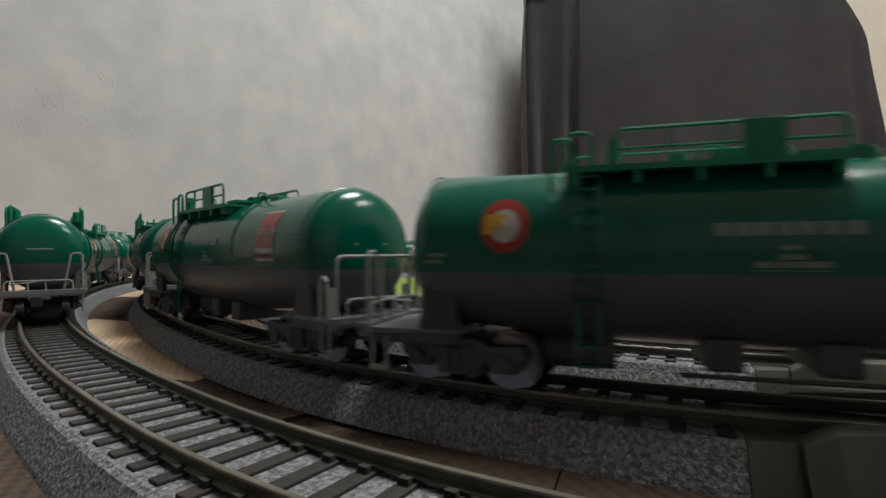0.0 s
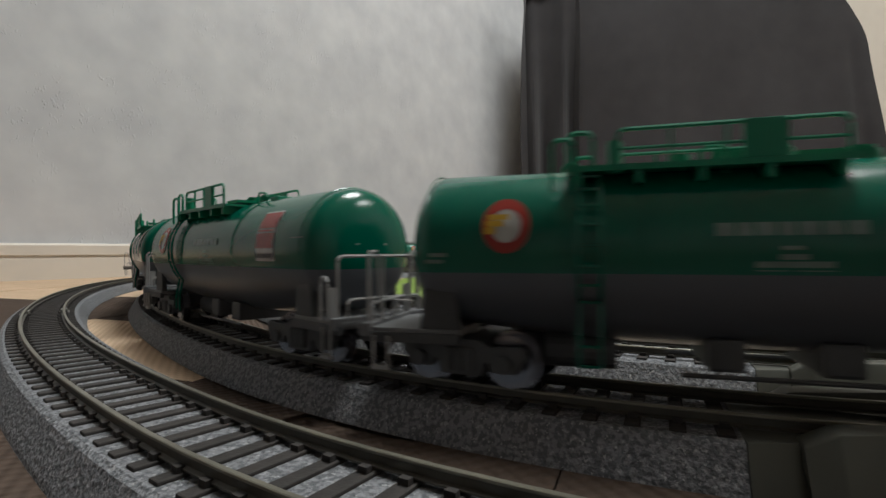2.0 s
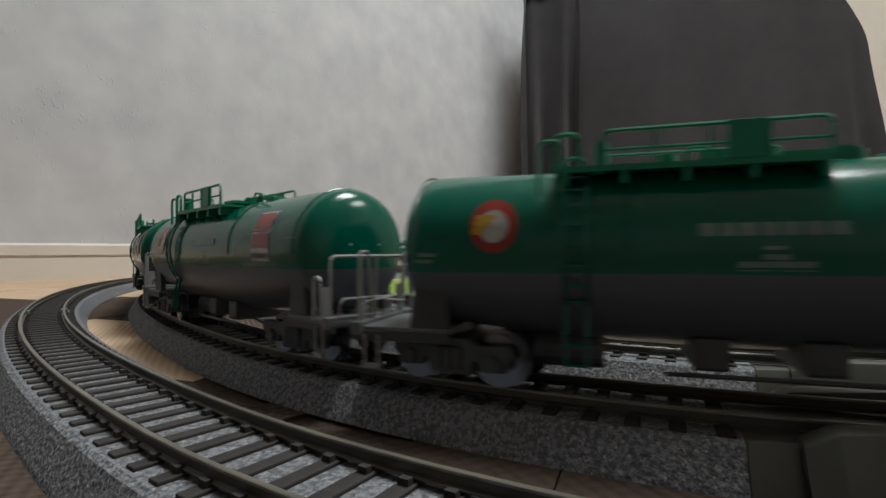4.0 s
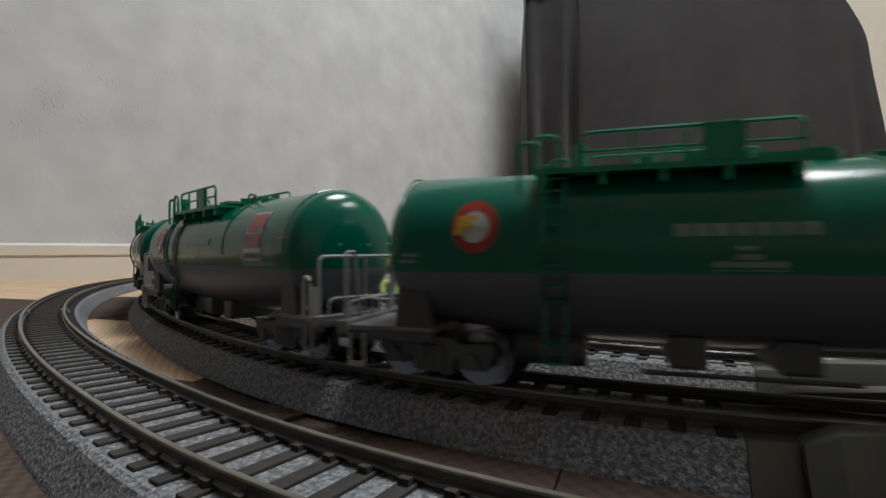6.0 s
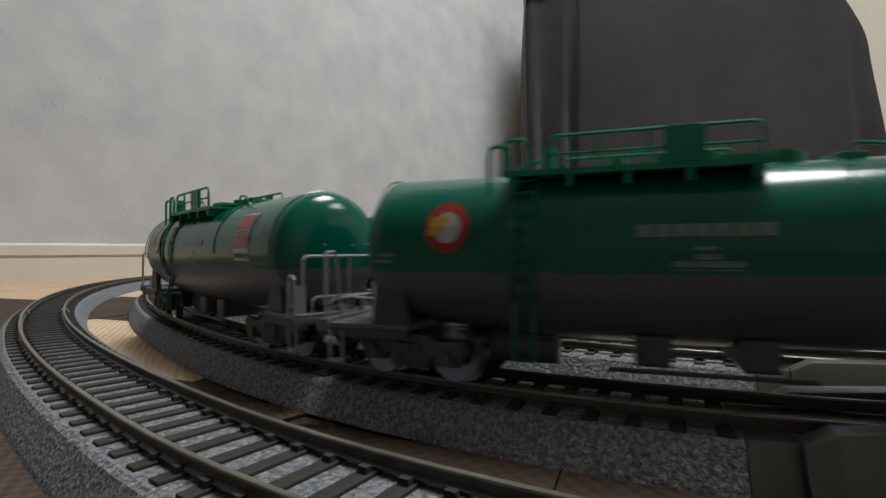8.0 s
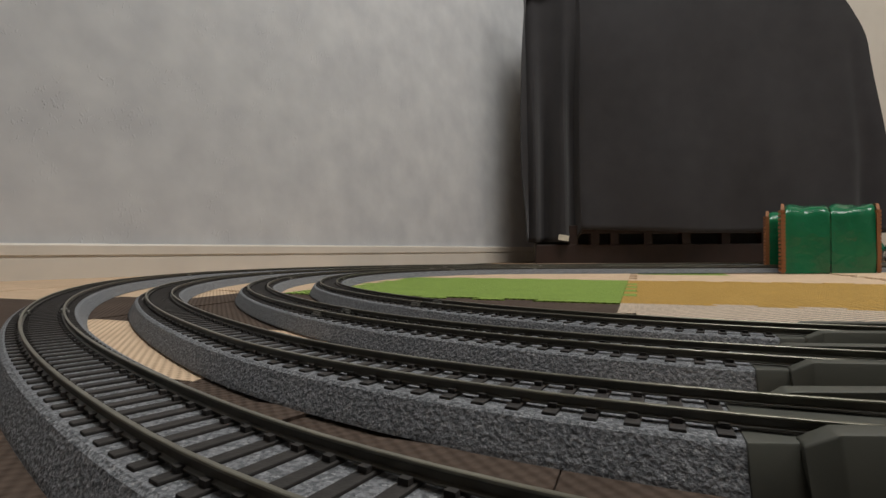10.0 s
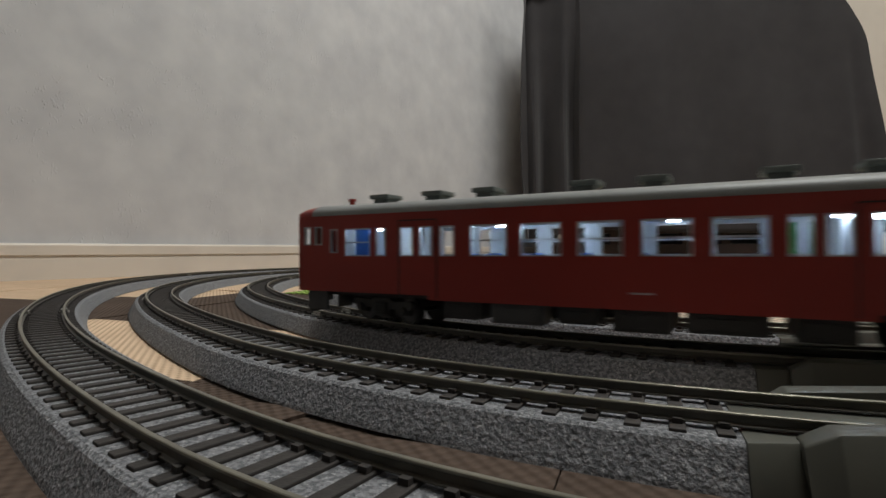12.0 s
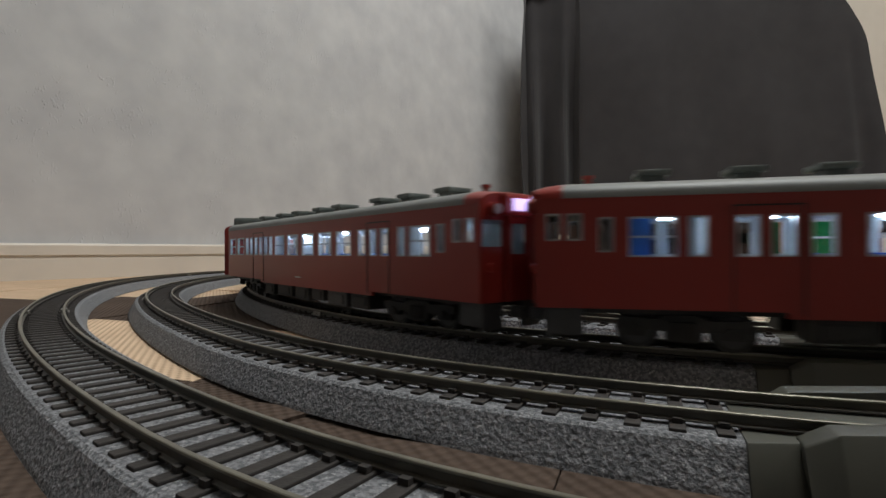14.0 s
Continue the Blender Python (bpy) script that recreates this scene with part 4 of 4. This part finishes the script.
        # the round badge
        def round_badge(bm, r0, r1, lift, a0=0.0, a1=2 * math.pi, n=30, cx=0.0581, cz=0.0353):
            rr = TANK_R + lift
            prev = None
            for i in range(n + 1):
                w = a0 + (a1 - a0) * i / n
                ring = []
                for r in (r0, r1):
                    z = cz + r * math.sin(w)
                    dz = (z - TANK_Z) / rr
                    ring.append(bm.verts.new((cx + r * math.cos(w), rr * math.sqrt(max(0.0, 1 - dz * dz)), z)))
                if prev:
                    bm.faces.new((prev[0], prev[1], ring[1], ring[0]))
                prev = ring
        bm = bmesh.new()
        round_badge(bm, 0.0036, 0.0058, 0.0002)
        bd = part("round_badge", bm, M_RED, car, "round red, white and yellow badge", m=flip)
        bm = bmesh.new()
        round_badge(bm, 0.0001, 0.0037, 0.00015)
        part("white_field", bm, M_WHITE, bd)
        bm = bmesh.new()
        patch(bm, 0.0575, 0.0625, 0.0365, 0.0377, 0.0004, 2)
        patch(bm, 0.0587, 0.0629, 0.0351, 0.0364, 0.0004, 2)
        patch(bm, 0.0605, 0.0631, 0.0335, 0.0350, 0.0004, 2)
        part("yellow_stripe", bm, M_YELLOW, bd)
        # illegible lettering as bars
        bm = bmesh.new()
        x = 0.0137
        random.seed(5)
        while x > -0.0125:
            w = random.choice((0.0022, 0.0028, 0.0034))
            patch(bm, x - w, x, 0.0326, 0.0350, 0.0002, 2)
            x -= w + 0.0007
        for xa, xb, za, zb in ((-0.0022, 0.0018, 0.0300, 0.0307), (-0.0030, 0.0020, 0.0282, 0.0292), (-0.0075, 0.0062, 0.0268, 0.0279), (-0.0078, -0.0012, 0.0252, 0.0263), (0.0, 0.0062, 0.0252, 0.0263), (-0.0805, -0.0735, 0.0338, 0.0341), (0.0725, 0.0770, 0.0288, 0.0296), (0.0735, 0.0780, 0.0274, 0.0282)):
            patch(bm, xa, xb, za, zb, 0.0002, 2)
        tagged(part("lettering_bar", bm, M_SOFTWHITE, car, "faint white lettering bars", m=flip), kind="stuff")
    for e in (-1, 1):
        bm = bmesh.new()
        box(bm, 0.0881 * e - 0.0003, 0.0881 * e + 0.0003, -0.005, 0.005, 0.0318, 0.0323)
        part("end_line", bm, M_WHITE, car, "thin white line on the tank end")
    # the wagon's true length
    seen = set()
    for c in car.children_recursive:
        if c.data.name not in seen:
            seen.add(c.data.name)
            c.data.transform(Matrix.Diagonal((LONG, 1, 1, 1)))
    tank_bogie(car, TANK_BOGIE)
    tank_bogie(car, -TANK_BOGIE)
    return car


# ---------------- railcars ----------------
CAR_PITCH = 0.2785
CAR_L = 0.274
BODY_Z0, EAVE, ROOF = 0.0128, 0.0468, 0.0512
HALF_W = 0.0182
# distance of a window's middle from the cab end, and its width
WIDE, SLIM = 0.0145, 0.0061
WINDOWS = [(0.0335, 0.0135), (0.0455, 0.0052), (0.0583, SLIM), (0.0671, SLIM), (0.0766, SLIM)]
WINDOWS += [(x, WIDE) for x in (0.0938, 0.1135, 0.1337, 0.1538, 0.1734)]
WINDOWS += [(x, SLIM) for x in (0.1881, 0.1965, 0.2067, 0.2154, 0.2243, 0.2327)] + [(0.2460, 0.0142)]
PLAIN_END = WINDOWS[:10] + [(x, SLIM) for x in (0.1875, 0.1960, 0.2050, 0.2135, 0.2225, 0.2310)] + [(0.2450, 0.0142), (0.2625, 0.0127)]
WIN_Z0, WIN_Z1 = 0.0281, 0.0399
CAB_WINDOWS = [(0.0052, 0.0042), (0.0115, 0.0046)]
CREW_X = 0.0205


def wall_with_holes(bm, x_end, holes, y, z0, z1, thick):
    """A side wall as a plate cut by openings, each with its reveal."""
    xs = sorted({0.0, x_end, *[h[0] for h in holes], *[h[1] for h in holes]})
    zs = sorted({z0, z1, *[h[2] for h in holes], *[h[3] for h in holes]})
    def solid(i, j):
        cx, cz = (xs[i] + xs[i + 1]) / 2, (zs[j] + zs[j + 1]) / 2
        return not any(h[0] < cx < h[1] and h[2] < cz < h[3] for h in holes)
    vo = [[bm.verts.new((x, y, z)) for z in zs] for x in xs]
    yi = y - math.copysign(thick, y)
    vi = [[bm.verts.new((x, yi, z)) for z in zs] for x in xs]
    for i in range(len(xs) - 1):
        for j in range(len(zs) - 1):
            if solid(i, j):
                bm.faces.new((vo[i][j], vo[i + 1][j], vo[i + 1][j + 1], vo[i][j + 1]))
                bm.faces.new((vi[i][j], vi[i][j + 1], vi[i + 1][j + 1], vi[i + 1][j])).material_index = 1
                for (a, b), (di, dj) in ((((i, j), (i + 1, j)), (0, -1)), (((i, j + 1), (i + 1, j + 1)), (0, 1)), (((i, j), (i, j + 1)), (-1, 0)), (((i + 1, j), (i + 1, j + 1)), (1, 0))):
                    ni, nj = i + di, j + dj
                    if not (0 <= ni < len(xs) - 1 and 0 <= nj < len(zs) - 1) or not solid(ni, nj):
                        bm.faces.new((vo[a[0]][a[1]], vo[b[0]][b[1]], vi[b[0]][b[1]], vi[a[0]][a[1]]))


def railcar(label, cooler, lit, wins, blue=True):
    """A two-bogie railcar; its cab is at +x."""
    car = empty("railcar", label, "railcar", "red railcars")
    h = CAR_L / 2
    mx = Matrix.Translation((h, 0, 0)) @ Matrix.Rotation(math.pi, 4, "Z")   # from the cab end backwards

    def fx(d):
        return h - d
    holes = [(x - w / 2, x + w / 2, WIN_Z0, WIN_Z1) for x, w in wins]
    holes += [(x - w / 2, x + w / 2, 0.0330, 0.0412) for x, w in CAB_WINDOWS]
    holes += [(CREW_X - 0.0022, CREW_X + 0.0022, 0.0295, 0.0399)]
    # the two long walls
    bm = bmesh.new()
    for y in (-HALF_W, HALF_W):
        wall_with_holes(bm, CAR_L, holes, y, BODY_Z0 + (0.0), EAVE - 0.001, 0.0010)
    # lower skirt between the bogies
    for y in (-HALF_W, HALF_W):
        box(bm, 0.068, 0.205, min(y, y - math.copysign(0.001, y)), max(y, y - math.copysign(0.001, y)), BODY_Z0 - 0.0018, BODY_Z0 + 0.0002)
    # plain gangway end
    box(bm, CAR_L - 0.001, CAR_L, -HALF_W + 0.0009, -0.0058, BODY_Z0, EAVE - 0.001)
    box(bm, CAR_L - 0.001, CAR_L, 0.0058, HALF_W - 0.0009, BODY_Z0, EAVE - 0.001)
    box(bm, CAR_L - 0.001, CAR_L, -0.0058, 0.0058, 0.0425, EAVE + 0.001)
    bmesh.ops.transform(bm, matrix=mx, verts=bm.verts)
    body = part("body", bm, [M_CORAL, M_INSIDE], car, "vermilion painted body side")
    # cab front with windows, a middle door and a brow
    bm = bmesh.new()
    front = [(-0.0174, -0.0072, 0.0315, 0.0405), (0.0072, 0.0174, 0.0315, 0.0405), (-0.0042, 0.0042, 0.0290, 0.0395)]
    ys = sorted({-HALF_W, HALF_W, *[f[0] for f in front], *[f[1] for f in front]})
    zs = sorted({BODY_Z0, EAVE + 0.0005, *[f[2] for f in front], *[f[3] for f in front]})
    for i in range(len(ys) - 1):
        for j in range(len(zs) - 1):
            cy, cz = (ys[i] + ys[i + 1]) / 2, (zs[j] + zs[j + 1]) / 2
            if not any(f[0] < cy < f[1] and f[2] < cz < f[3] for f in front):
                box(bm, h - 0.0012, h + 0.0006 - 0.0008 * abs(cy) / HALF_W, ys[i] - 0.00001, ys[i + 1] + 0.00001, zs[j] - 0.00001, zs[j + 1] + 0.00001)
    box(bm, h + 0.0002, h + 0.0018, -0.0060, -0.0048, BODY_Z0, 0.0425, 0.0004)
    box(bm, h + 0.0002, h + 0.0018, 0.0048, 0.0060, BODY_Z0, 0.0425, 0.0004)
    box(bm, h - 0.006, h + 0.0020, -0.0085, 0.0085, 0.0420, 0.0498, 0.0012)
    for s in (-1, 1):
        disc(bm, pose(h + 0.0008, s * 0.0125, 0.0440, 0, 90, 0), 0.0024, 0.0034, 18)
        disc(bm, pose(h + 0.0008, s * 0.0135, 0.0245, 0, 90, 0), 0.0016, 0.0020, 14)
    part("cab_front", bm, M_CORAL, car, "vermilion cab front")
    bm = bmesh.new()
    box(bm, h + 0.0018, h + 0.0026, -0.0048, 0.0048, 0.0438, 0.0480, 0.0003)
    part("destination_blind", bm, M_BLIND if lit else M_DARK, car, "lit violet-white destination blind" if lit else "dark destination blind")
    for s in (-1, 1):
        bm = bmesh.new()
        disc(bm, pose(h + 0.0027, s * 0.0125, 0.0440, 0, 90, 0), 0.0017, 0.0012, 16)
        part("headlight", bm, M_HEAD if lit == 2 else M_SASH, car, "glowing warm headlight" if lit == 2 else "unlit headlight")
    # roof
    bm = bmesh.new()
    sec = []
    for i in range(17):
        w = math.pi * i / 16
        sec.append((HALF_W * 1.005 * math.copysign(abs(math.cos(w)) ** 0.55, math.cos(w)), EAVE - 0.001 + (ROOF - EAVE + 0.001) * math.sin(w) ** 0.75))
    rings = []
    for x, k in ((-h, 1.0), (-h + 0.004, 1.0), (h - 0.008, 1.0), (h - 0.003, 0.985), (h, 0.95)):
        rings.append([(x, y * k, EAVE - 0.001 + (z - EAVE + 0.001) * (1 if k > 0.99 else (0.9 if k > 0.97 else 0.75))) for y, z in sec])
    fs = tube(bm, rings)
    for f in fs:
        c = f.calc_center_median()
        f.material_index = 1 if c.x > h - 0.0085 or c.x < -h + 0.001 else 0
    roof = part("roof", bm, [M_ROOF, M_CORAL], car, "grey roof with vermilion edges", smooth=True)
    vent = None
    spots = (0.0355, 0.0625, 0.086, 0.1254, 0.1486, 0.1845, 0.2091) if cooler else (0.0355, 0.0625, 0.086, 0.1265, 0.1505, 0.1810, 0.2070, 0.2390)
    for d in spots:
        if vent is None:
            bm = bmesh.new()
            box(bm, -0.0050, 0.0050, -0.0060, 0.0060, 0.0022, 0.0042, 0.0006)
            box(bm, -0.0034, 0.0034, -0.0045, 0.0045, -0.0012, 0.0024)
            vent = part("roof_vent", bm, M_VENT, roof, "grey-green roof ventilator", m=pose(fx(d), 0, ROOF))
        else:
            again(vent, roof, pose(fx(d), 0, ROOF))
    if cooler:
        bm = bmesh.new()
        box(bm, fx(0.2705), fx(0.2380), -0.0125, 0.0125, ROOF - 0.002, ROOF + 0.0060, 0.0024)
        part("roof_cooler", bm, M_VENT, roof, "large grey-green roof cooling unit")
    bm = bmesh.new()
    disc(bm, pose(fx(0.016), 0, ROOF + 0.001), 0.0012, 0.0035, 12)
    disc(bm, pose(fx(0.016), 0, ROOF + 0.003), 0.0018, 0.0012, 12)
    part("whistle", bm, M_RED, roof)
    # sashes and panes
    for x, w in wins + CAB_WINDOWS + [(CREW_X, 0.0044)]:
        za, zb = (WIN_Z0, WIN_Z1) if (x, w) in wins else ((0.0330, 0.0412) if (x, w) in CAB_WINDOWS else (0.0295, 0.0399))
        for s in (-1, 1):
            bm = bmesh.new()
            y = HALF_W * s
            a, b = sorted((y - 0.0013 * s, y + 0.00015 * s))
            t = 0.00055
            X0, X1 = fx(x + w / 2), fx(x - w / 2)
            box(bm, X0, X0 + t, a, b, za, zb)
            box(bm, X1 - t, X1, a, b, za, zb)
            box(bm, X0, X1, a, b, za, za + t)
            box(bm, X0, X1, a, b, zb - t, zb)
            if w > 0.01:
                box(bm, X0, X1, a, b, (za + zb) / 2 - 0.0003, (za + zb) / 2 + 0.0003)
            wd = part("window", bm, M_SASH, body, "aluminium-framed window")
    # cab glass and side door lines
    bm = bmesh.new()
    for f in front:
        box(bm, h - 0.0009, h - 0.0005, f[0], f[1], f[2], f[3])
    g = part("cab_window", bm, M_GLASS, car, "clear cab glazing")
    g.visible_shadow = False
    for s in (-1, 1):
        for d0, d1 in ((0.0545, 0.0720), (0.2005, 0.2195)):
            bm = bmesh.new()
            for d in (d0, d1):
                box(bm, fx(d) - 0.00022, fx(d) + 0.00022, min(s * HALF_W, s * (HALF_W + 0.0002)), max(s * HALF_W, s * (HALF_W + 0.0002)), BODY_Z0 - 0.001, 0.0425)
            box(bm, fx(d1), fx(d0), min(s * HALF_W, s * (HALF_W + 0.0003)), max(s * HALF_W, s * (HALF_W + 0.0003)), 0.0423, 0.0427)
            part("door_seam", bm, M_BLACK, body)
        bm = bmesh.new()
        for k in range(5 if cooler else 0):
            box(bm, fx(0.2680), fx(0.2615), min(s * HALF_W, s * (HALF_W + 0.0004)), max(s * HALF_W, s * (HALF_W + 0.0004)), 0.0372 + k * 0.0007, 0.0376 + k * 0.0007)
        if cooler:
            part("louvre", bm, M_BLACK, body)
        else:
            bm.free()
        bm = bmesh.new()
        box(bm, fx(0.150), fx(0.143), min(s * HALF_W, s * (HALF_W + 0.0002)), max(s * HALF_W, s * (HALF_W + 0.0002)), 0.0160, 0.0166)
        part("lettering_bar", bm, M_SASH, body)
    # inside: floor, bulkheads, seats, lights
    bm = bmesh.new()
    box(bm, -h + 0.002, h - 0.002, -HALF_W + 0.0011, HALF_W - 0.0011, BODY_Z0 + 0.0002, BODY_Z0 + 0.0022)
    part("cabin_floor", bm, M_DECK, car)
    bm = bmesh.new()
    box(bm, -h + 0.002, h - 0.010, -HALF_W + 0.0011, HALF_W - 0.0011, 0.0408, 0.0416)
    for d in (0.0245, 0.0515, 0.2000):
        for y0, y1 in ((-HALF_W + 0.0012, -0.0052), (0.0052, HALF_W - 0.0012)):
            box(bm, fx(d) - 0.0005, fx(d) + 0.0005, y0, y1, BODY_Z0 + 0.002, EAVE - 0.004)
    part("cabin_lining", bm, M_INSIDE, car, "pale interior lining")
    seat = None
    for d in (0.084, 0.103, 0.123, 0.143, 0.163, 0.182, 0.239, 0.252):
        for y in (-0.0108, 0.0108):
            if seat is None:
                bm = bmesh.new()
                box(bm, -0.0045, 0.0045, -0.0058, 0.0058, 0.0, 0.0055, 0.0005)
                box(bm, -0.0010, 0.0010, -0.0058, 0.0058, 0.0, 0.0140, 0.0005)
                seat = part("seat", bm, M_SEAT, car, "blue bench seat", m=pose(fx(d), y, BODY_Z0 + 0.0022))
            else:
                again(seat, car, pose(fx(d), y, BODY_Z0 + 0.0022))
    if blue:
        for y in (-HALF_W + 0.0020, HALF_W - 0.0080):
            bm = bmesh.new()
            box(bm, fx(0.034), fx(0.027), y, y + 0.0010, 0.0200, 0.0405)
            part("blue_partition", bm, M_PARTITION, car, "blue interior partition")
    led = None
    for k, d in enumerate((0.038, 0.067, 0.095, 0.115, 0.155, 0.198, 0.210, 0.250)):
        if led is None:
            bm = bmesh.new()
            disc(bm, pose(0, 0, 0), 0.0012, 0.0014, 14)
            led = part("cabin_light", bm, M_LED, car, "cool white cabin light", m=pose(fx(d), 0.009, 0.0399))
        else:
            again(led, car, pose(fx(d), 0.009 if k % 3 else -0.006, 0.0399))
    # gangway bellows at the plain end
    bm = bmesh.new()
    for k in range(4):
        box(bm, -h - 0.0005 - k * 0.0008 - 0.0005, -h - 0.0005 - k * 0.0008, -0.0062, 0.0062, 0.0145, 0.0425, 0.0002)
    part("gangway_bellows", bm, M_BLACK, car)
    # underfloor boxes and pilots
    bm = bmesh.new()
    box(bm, -h + 0.004, h - 0.004, -0.012, 0.012, 0.0108, 0.0130)
    part("underframe", bm, M_BLACK, car)
    for d, w, z in ((0.082, 0.016, 0.0042), (0.104, 0.020, 0.0036), (0.126, 0.014, 0.0050), (0.146, 0.018, 0.0036), (0.170, 0.022, 0.0046), (0.194, 0.014, 0.0040)):
        for s in (-1, 1):
            bm = bmesh.new()
            box(bm, fx(d) - w / 2, fx(d) + w / 2, min(s * 0.006, s * 0.0165), max(s * 0.006, s * 0.0165), z, 0.0112, 0.0007)
            box(bm, fx(d) - w / 3, fx(d) + w / 3, min(s * 0.0163, s * 0.0170), max(s * 0.0163, s * 0.0170), z + 0.0015, 0.0095, 0.0002)
            part("underfloor_box", bm, M_BLACK if (int(d * 1000) % 4) else M_DARK, car)
    bm = bmesh.new()
    for s in (-1, 1):
        box(bm, h - 0.004, h - 0.0025, min(s * 0.005, s * 0.0150), max(s * 0.005, s * 0.0150), 0.0030, 0.0125, 0.0004)
        box(bm, h - 0.014, h - 0.0030, min(s * 0.0138, s * 0.0150), max(s * 0.0138, s * 0.0150), 0.0042, 0.0125, 0.0003)
    part("pilot", bm, M_DARK, car, "dark grey pilot plate")
    for e in (-1, 1):
        bm = bmesh.new()
        box(bm, e * h - 0.003, e * h + 0.003 if e > 0 else e * h + 0.003, -0.0016, 0.0016, 0.0070, 0.0110, 0.0005)
        part("coupler", bm, M_DARK, car)
    for x in (CAR_BOGIE, -CAR_BOGIE):
        bm = bmesh.new()
        box(bm, -0.005, 0.005, -0.0115, 0.0115, 0.0060, 0.0112, 0.0006)
        b = part("bogie", bm, M_BLACK, car, "black bogie", m=pose(x, 0, 0))
        side_frame(b, 0.0132, 0.0185, M_BLACK)
        w = wheelset(b, -0.0132, M_DARKWHEEL, "blackened wheelset")
        again(w, b, pose(0.0132, 0, 0.0058))
    return car


CAR_BOGIE = 0.0920

# ---------------- the trains ----------------


def seated(o, s, half, spread):
    """Pose of a wagon whose two bogies ride the oval, and the turn of each bogie on it."""
    xa, ya, aa = o.at(s + half)
    xb, yb, ab = o.at(s - half)
    yaw = math.atan2(ya - yb, xa - xb)
    m = Matrix.Translation(((xa + xb) / 2, (ya + yb) / 2, RAIL_TOP)) @ Matrix.Rotation(yaw, 4, "Z")

    def rel(a):
        return (a - yaw + math.pi) % (2 * math.pi) - math.pi
    return m, rel(aa), rel(ab)


def glide(knots):
    """Distance run at each time, straight between knots of (seconds, metres)."""
    def f(t):
        for (t0, s0), (t1, s1) in zip(knots, knots[1:]):
            if t <= t1 or (t1, s1) == knots[-1]:
                return s0 + (s1 - s0) * (t - t0) / (t1 - t0)
    return f


TIMES = [k * 0.2 for k in range(71)]
first_tank = tank_car("tank train on the second oval")
RUNS = []      # wagon, oval, middle's place at time t, half wheelbase, reversed
SECOND = glide([(0.0, 0.1253), (1.0, -0.0470), (3.0, -0.3873), (5.5, -0.8109), (8.0, -1.2306), (14.0, -2.2378)])
for k in range(-1, 10):
    ob = first_tank if k == -1 else copy_thing(first_tank, Matrix.Identity(4))
    RUNS.append((ob, TRACKS[1], SECOND, TANK_PITCH * (k - 0.5), TANK_BOGIE, False))
OUTER = glide([(0.0, 0.453), (1.7, 0.84), (7.4, 1.963), (14.0, 1.963 + 6.6 * 0.2)])
for k in range(8):
    ob = copy_thing(first_tank, Matrix.Identity(4))
    tagged(ob, group="tank train on the outermost oval")
    RUNS.append((ob, TRACKS[0], OUTER, TANK_PITCH * k + 0.0590, TANK_BOGIE, True))
lead_a = railcar("vermilion railcar with a large roof cooling unit and lit cabin", True, 1, WINDOWS)
lead_b = railcar("vermilion railcar with roof ventilators and lit cabin windows", False, 1, PLAIN_END, False)
lead_d = railcar("vermilion railcar with a blue partition behind its lit windows", False, 1, WINDOWS)
lead_c = railcar("vermilion railcar leading with glowing headlights and lit cabin", False, 2, PLAIN_END)
THIRD_LEN = TRACKS[2].length
THIRD = glide([(0.0, 0.1914 - 0.226 * 11.2), (11.2, 0.1914), (12.5, 0.4880), (14.0, 0.8175)])
for k, (src, back, fresh) in enumerate(((lead_a, False, False), (lead_b, True, False), (lead_d, False, False), (lead_b, True, True))):
    ob = copy_thing(src, Matrix.Identity(4)) if fresh else src
    RUNS.append((ob, TRACKS[2], THIRD, -CAR_PITCH * k - CAR_L / 2, CAR_BOGIE, back))
INNER = glide([(0.0, 0.1625 + 0.258 * 7.5), (14.0, 0.1625 - 0.258 * 6.5)])
RUNS.append((lead_c, TRACKS[3], INNER, CAR_L / 2, CAR_BOGIE, True))
RUNS.append((copy_thing(lead_b, Matrix.Identity(4)), TRACKS[3], INNER, CAR_PITCH + CAR_L / 2, CAR_BOGIE, False))


def motions():
    for ob, o, f, off, half, back in RUNS:
        rows, front, rear = [], [], []
        for t in TIMES:
            m, a, b = seated(o, f(t) + off, half, 0)
            if back:
                m = m @ Matrix.Rotation(math.pi, 4, "Z")
                a, b = b, a
            rows.append((t, m))
            front.append((t, Matrix.Translation((half, 0, 0)) @ Matrix.Rotation(a, 4, "Z")))
            rear.append((t, Matrix.Translation((-half, 0, 0)) @ Matrix.Rotation(b, 4, "Z")))
        walk(ob, rows)
        bogies = sorted((c for c in ob.children if c.name.startswith("bogie")), key=lambda c: -c.matrix_basis.translation.x)
        walk(bogies[0], front)
        walk(bogies[1], rear)


motions()
